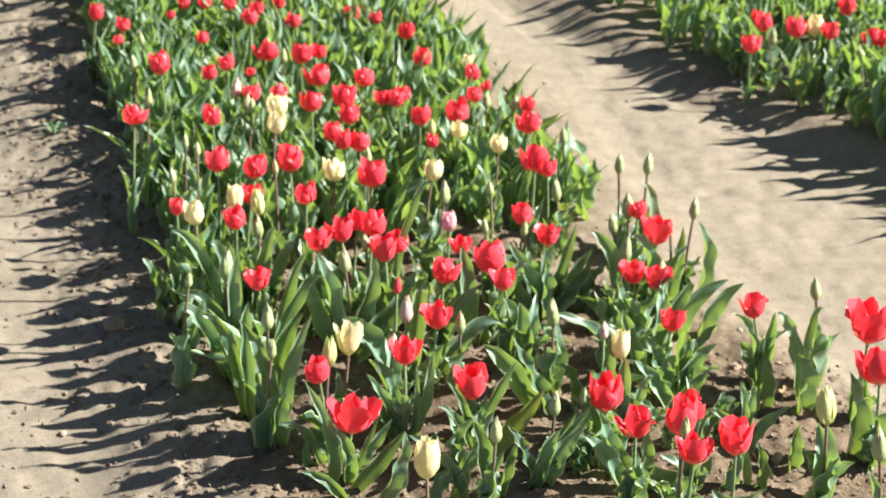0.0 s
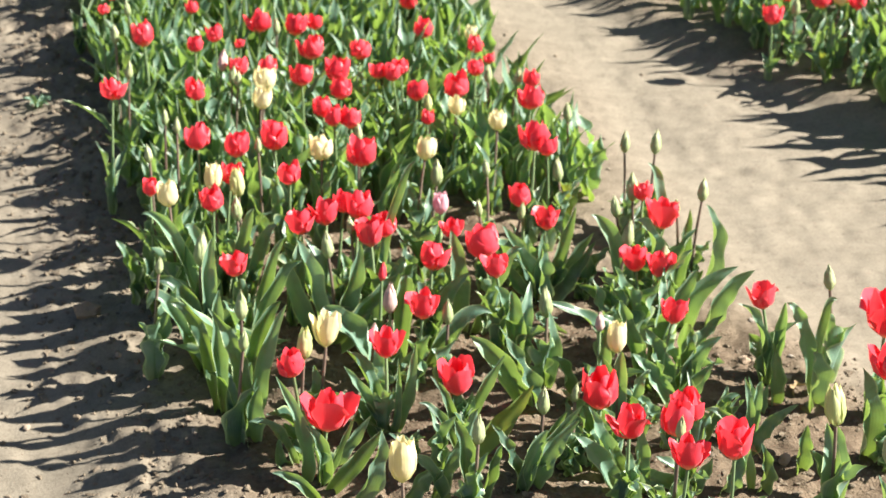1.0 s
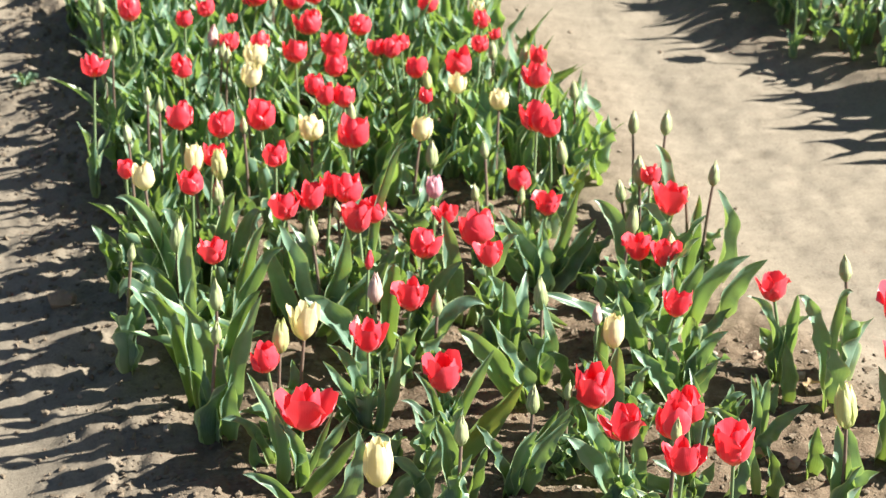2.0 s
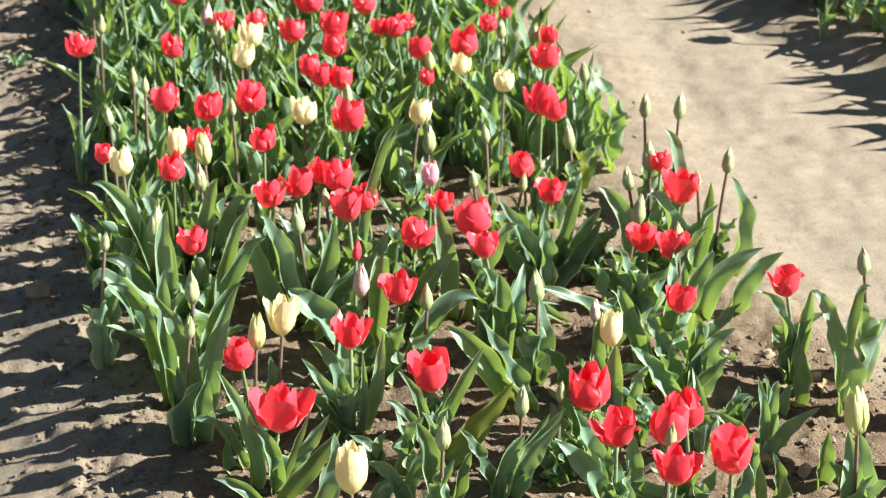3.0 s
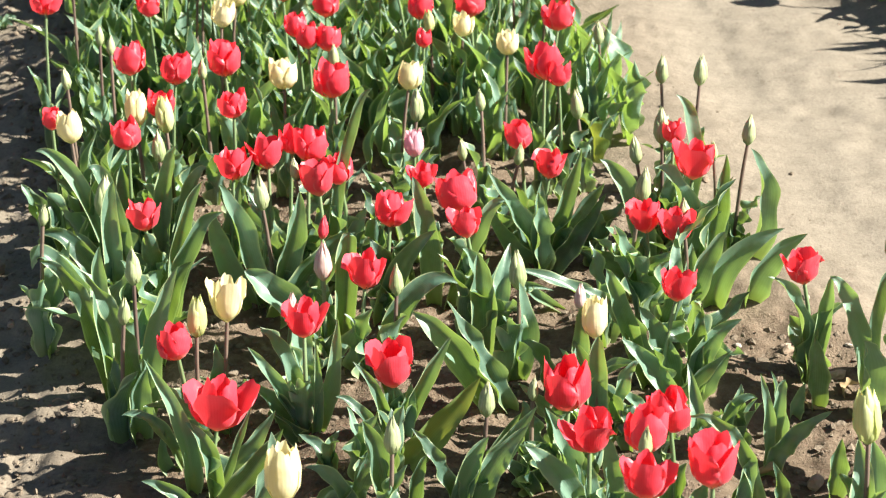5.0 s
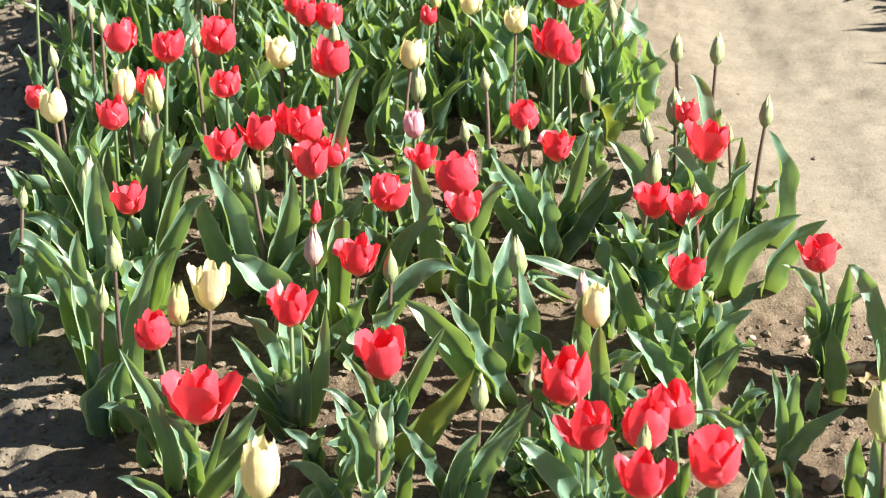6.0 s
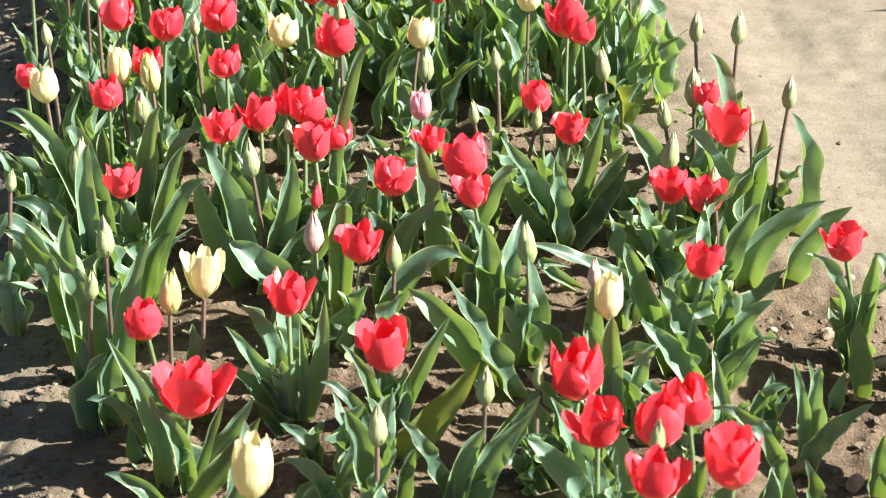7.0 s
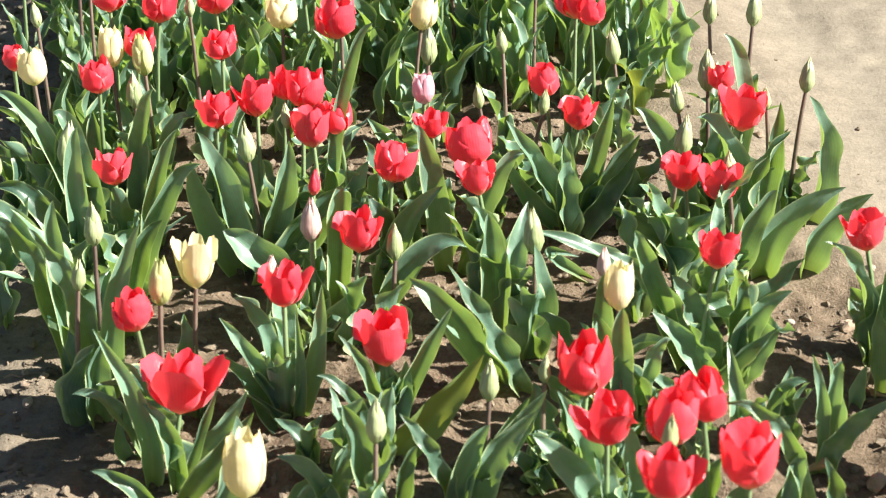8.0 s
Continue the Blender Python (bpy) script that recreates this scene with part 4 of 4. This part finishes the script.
def foliage(name, label, count, y0, y1, inside, scale):
    """Crowded leaves of plants that stand too close together to count."""
    pts, faces, uvs, n = [], [], [], 0
    shapes = []
    for me in LEAVES:
        v = np.empty(len(me.vertices) * 3, np.float32)
        me.vertices.foreach_get("co", v)
        f = np.empty(len(me.loops), np.int32)
        me.loops.foreach_get("vertex_index", f)
        u = np.empty(len(me.loops) * 2, np.float32)
        me.uv_layers[0].data.foreach_get("uv", u)
        shapes.append((v.reshape(-1, 3), f.reshape(-1, 4), u))
    for i in range(count):
        y = rng.uniform(y0, y1)
        x = inside(y)
        h = float(ground_height(x, y))
        turn, tall = rng.uniform(0, 6.28), scale * rng.uniform(0.12, 0.195)
        out = tall * rng.uniform(0.08, 0.50)
        z = Vector((out * math.cos(turn), out * math.sin(turn), tall)).normalized()
        ax = Vector((0, 0, 1)) - z * z.z
        ax = Matrix.Rotation(rng.uniform(-0.7, 0.7), 3, z) @ ax.normalized()
        w = scale * rng.uniform(0.012, 0.021)
        m = np.array((ax * w, z.cross(ax) * w, z * tall * 1.05))
        v, f, u = rng.choice(shapes)
        pts.append(v @ m + (x, y, h - 0.004))
        faces.append(f + n)
        uvs.append(u)
        n += len(v)
    me = bpy.data.meshes.new(name)
    me.from_pydata(np.concatenate(pts).tolist(), [], np.concatenate(faces).tolist())
    me.uv_layers.new(name="UVMap").data.foreach_set("uv", np.concatenate(uvs))
    me.polygons.foreach_set("use_smooth", np.ones(len(me.polygons), bool))
    me.materials.append(FAR_LEAF)
    tagged(new(name, me), label, "foliage", kind="stuff")


foliage("tulip_foliage", "dense grey-green tulip leaves crowding the raised bed", 640, 0.72, 1.6, lambda y: rng.uniform(left_edge(y) + 0.06, right_edge(y) - 0.03), 1.0)
foliage("tulip_foliage", "grey-green tulip leaves along the shaded edge of the raised bed", 80, 0.42, 1.5, lambda y: left_edge(y) + 0.03 + 0.13 * rng.random(), 0.78)
foliage("tulip_foliage", "dense grey-green tulip leaves at the far end of the bed", 760, 1.5, 2.7, lambda y: rng.uniform(left_edge(y) + 0.06, right_edge(y) - 0.02), 1.0)
foliage("tulip_foliage", "dense green tulip leaves of the bed across the path", 860, 1.1, 2.7, lambda y: float(far_bed_edge(y)) + 0.06 + rng.random() ** 0.8 * 0.8, 0.95)
foliage("tulip_foliage", "green tulip leaves along the edge of the bed across the path", 480, -0.3, 1.15, lambda y: float(far_bed_edge(y)) + rng.random() * 0.4, 1.25)


# ---- stones and clods ----
def stone_mesh(seed, flat):
    r = random.Random(seed)
    bm = bmesh.new()
    bmesh.ops.create_icosphere(bm, subdivisions=2, radius=1)
    off = Vector((r.uniform(-9, 9), r.uniform(-9, 9), r.uniform(-9, 9)))
    for v in bm.verts:
        v.co *= 1 + 0.5 * noise.noise(v.co * 1.2 + off) + 0.22 * noise.noise(v.co * 2.7 + off)
        v.co.z *= flat
    me = bpy.data.meshes.new("stone")
    bm.to_mesh(me)
    bm.free()
    me.materials.append(STONE)
    return me


STONES = [stone_mesh(i, f) for i, f in enumerate((0.6, 0.75, 0.5, 0.85))]


def stone(x, y, size, label="small pale brown stone lying on the soil"):
    ob = new("stone", rng.choice(STONES))
    ob.matrix_basis = pose(x, y, float(ground_height(x, y)) + size * 0.22, 0, 0, rng.uniform(0, 360)) @ Matrix.Diagonal((size, size * rng.uniform(0.65, 0.9), size * 0.9, 1))
    return tagged(ob, label, "stone", "stones on the soil")


stone(-0.632, 0.470, 0.026, "rounded brown stone lying on the path")
stone(-0.726, 0.180, 0.008)
stone(-0.434, 0.068, 0.009)
stone(-0.444, 0.106, 0.007)
stone(-0.425, 0.117, 0.007)
stone(0.598, 0.134, 0.013)
stone(0.535, 0.179, 0.011)
stone(0.538, -0.114, 0.014, "flat pale stone half sunk in the bed")
stone(0.535, 0.196, 0.008)
stone(0.469, 0.200, 0.006)
stone(0.618, 0.045, 0.009)
stone(-0.584, 0.208, 0.006)
stone(-0.451, 0.130, 0.006)
stone(0.578, 0.325, 0.008)
stone(0.459, 0.296, 0.007)
for i in range(45):
    yy = rng.uniform(-0.25, 1.6)
    xx = rng.choice((rng.uniform(left_edge(yy) - 0.12, left_edge(yy) + 0.05), rng.uniform(left_edge(yy), right_edge(yy)), rng.uniform(right_edge(yy) - 0.1, right_edge(yy) + 0.1)))
    stone(xx, yy, rng.uniform(0.004, 0.009))


def dry_leaf(x, y, length, width, lean, turn):
    """A withered leaf lying on the soil."""
    ob = new("dry_leaf", leaf_mesh(random.Random(int(turn)), 2.2, 0.9, 0.5, 0.6, 1.2, DEAD))
    ob.matrix_basis = pose(x, y, float(ground_height(x, y)) + 0.004, lean, 0, turn) @ Matrix.Diagonal((width, width, length, 1))
    return tagged(ob, "withered curled pale leaf lying on the soil", "dry leaf", "dry leaves on the soil")


dry_leaf(0.575, 0.045, 0.055, 0.010, 70, 200)
dry_leaf(0.600, 0.075, 0.040, 0.008, 82, 120)
dry_leaf(0.455, -0.115, 0.045, 0.008, 84, 60)
dry_leaf(-0.02, 0.24, 0.035, 0.008, 80, 310)
dry_leaf(0.17, -0.06, 0.030, 0.006, 85, 15)


def twig(x, y, length, turn):
    """A thin dry twig."""
    pts = [Vector((length * (i / 6 - 0.5), 0.004 * math.sin(2.1 * i), 0.002 + 0.001 * (i % 2))) for i in range(7)]
    me = bpy.data.meshes.new("twig")
    bm = bmesh.new()
    rings = []
    for i, c in enumerate(pts):
        r = 0.0014 * (1.1 - i / 7)
        rings.append([bm.verts.new((c.x, c.y + r * math.cos(k * 1.257), c.z + r * math.sin(k * 1.257))) for k in range(5)])
    for a, b in zip(rings, rings[1:]):
        for k in range(5):
            bm.faces.new((a[k], a[(k + 1) % 5], b[(k + 1) % 5], b[k]))
    bm.to_mesh(me)
    bm.free()
    me.materials.append(STONE)
    ob = new("twig", me)
    ob.matrix_basis = pose(x, y, float(ground_height(x, y)), 0, 0, turn)
    return tagged(ob, "thin dry twig on the loose soil", "twig", "twigs on the soil")


twig(-0.445, 0.125, 0.06, 12)
twig(-0.60, 0.62, 0.05, -20)
twig(0.62, 0.30, 0.04, 40)


def weed(x, y, size):
    """A small weed: a rosette of short leaves."""
    ob = tagged(new("weed"), "small green weed growing on the bare path", "weed")
    ob.location = (x, y, float(ground_height(x, y)))
    for i in range(9):
        a = i * 2.4
        leaf(ob, (x, y), (x + size * math.cos(a), y + size * math.sin(a), ob.location.z + size * rng.uniform(0.3, 0.9)), size * 0.3)
    return ob


weed(-0.775, 1.30, 0.03)


def crumbs():
    """Loose crumbs of soil, too many to count."""
    r = np.random.RandomState(3)
    base = bmesh.new()
    bmesh.ops.create_icosphere(base, subdivisions=1, radius=1)
    vs = np.array([v.co[:] for v in base.verts])
    fs = np.array([[v.index for v in f.verts] for f in base.faces])
    base.free()
    pts, faces, n = [], [], 0
    xy = np.stack([r.uniform(-1.0, 1.35, 52000), r.uniform(-0.4, 1.9, 52000)], -1)
    k = bedness(xy[:, 0], xy[:, 1])
    chance = np.where(k > 0.6, 0.95, np.where(k > 0.12, 0.5, np.where(xy[:, 0] < 0, 0.14, 0.04)))
    chance = chance * np.where((xy[:, 0] > right_edge(xy[:, 1]) - 0.1) & (xy[:, 1] > 0.25), 0.03, 1.0)
    keep = r.rand(len(xy)) < chance
    xy = xy[keep]
    z = ground_height(xy[:, 0], xy[:, 1])
    for (x, y), h in zip(xy, z):
        s = 0.0011 + 0.0062 * r.rand() ** 4.5
        p = vs * s * r.uniform(0.6, 1.35, (1, 3)) * (1 + 0.30 * r.randn(len(vs), 1)) * (1, 1, 0.7) + (x, y, h + 0.12 * s)
        pts.append(p)
        faces.append(fs + n)
        n += len(vs)
    me = bpy.data.meshes.new("soil_crumbs")
    me.from_pydata(np.concatenate(pts).tolist(), [], np.concatenate(faces).tolist())
    at = me.attributes.new("loose", "FLOAT", "POINT")
    at.data.foreach_set("value", np.full(n, 0.6, np.float32))
    me.materials.append(SOIL)
    tagged(new("soil_crumbs", me), "loose crumbs and small clods of dry brown soil", "soil", kind="stuff")


crumbs()
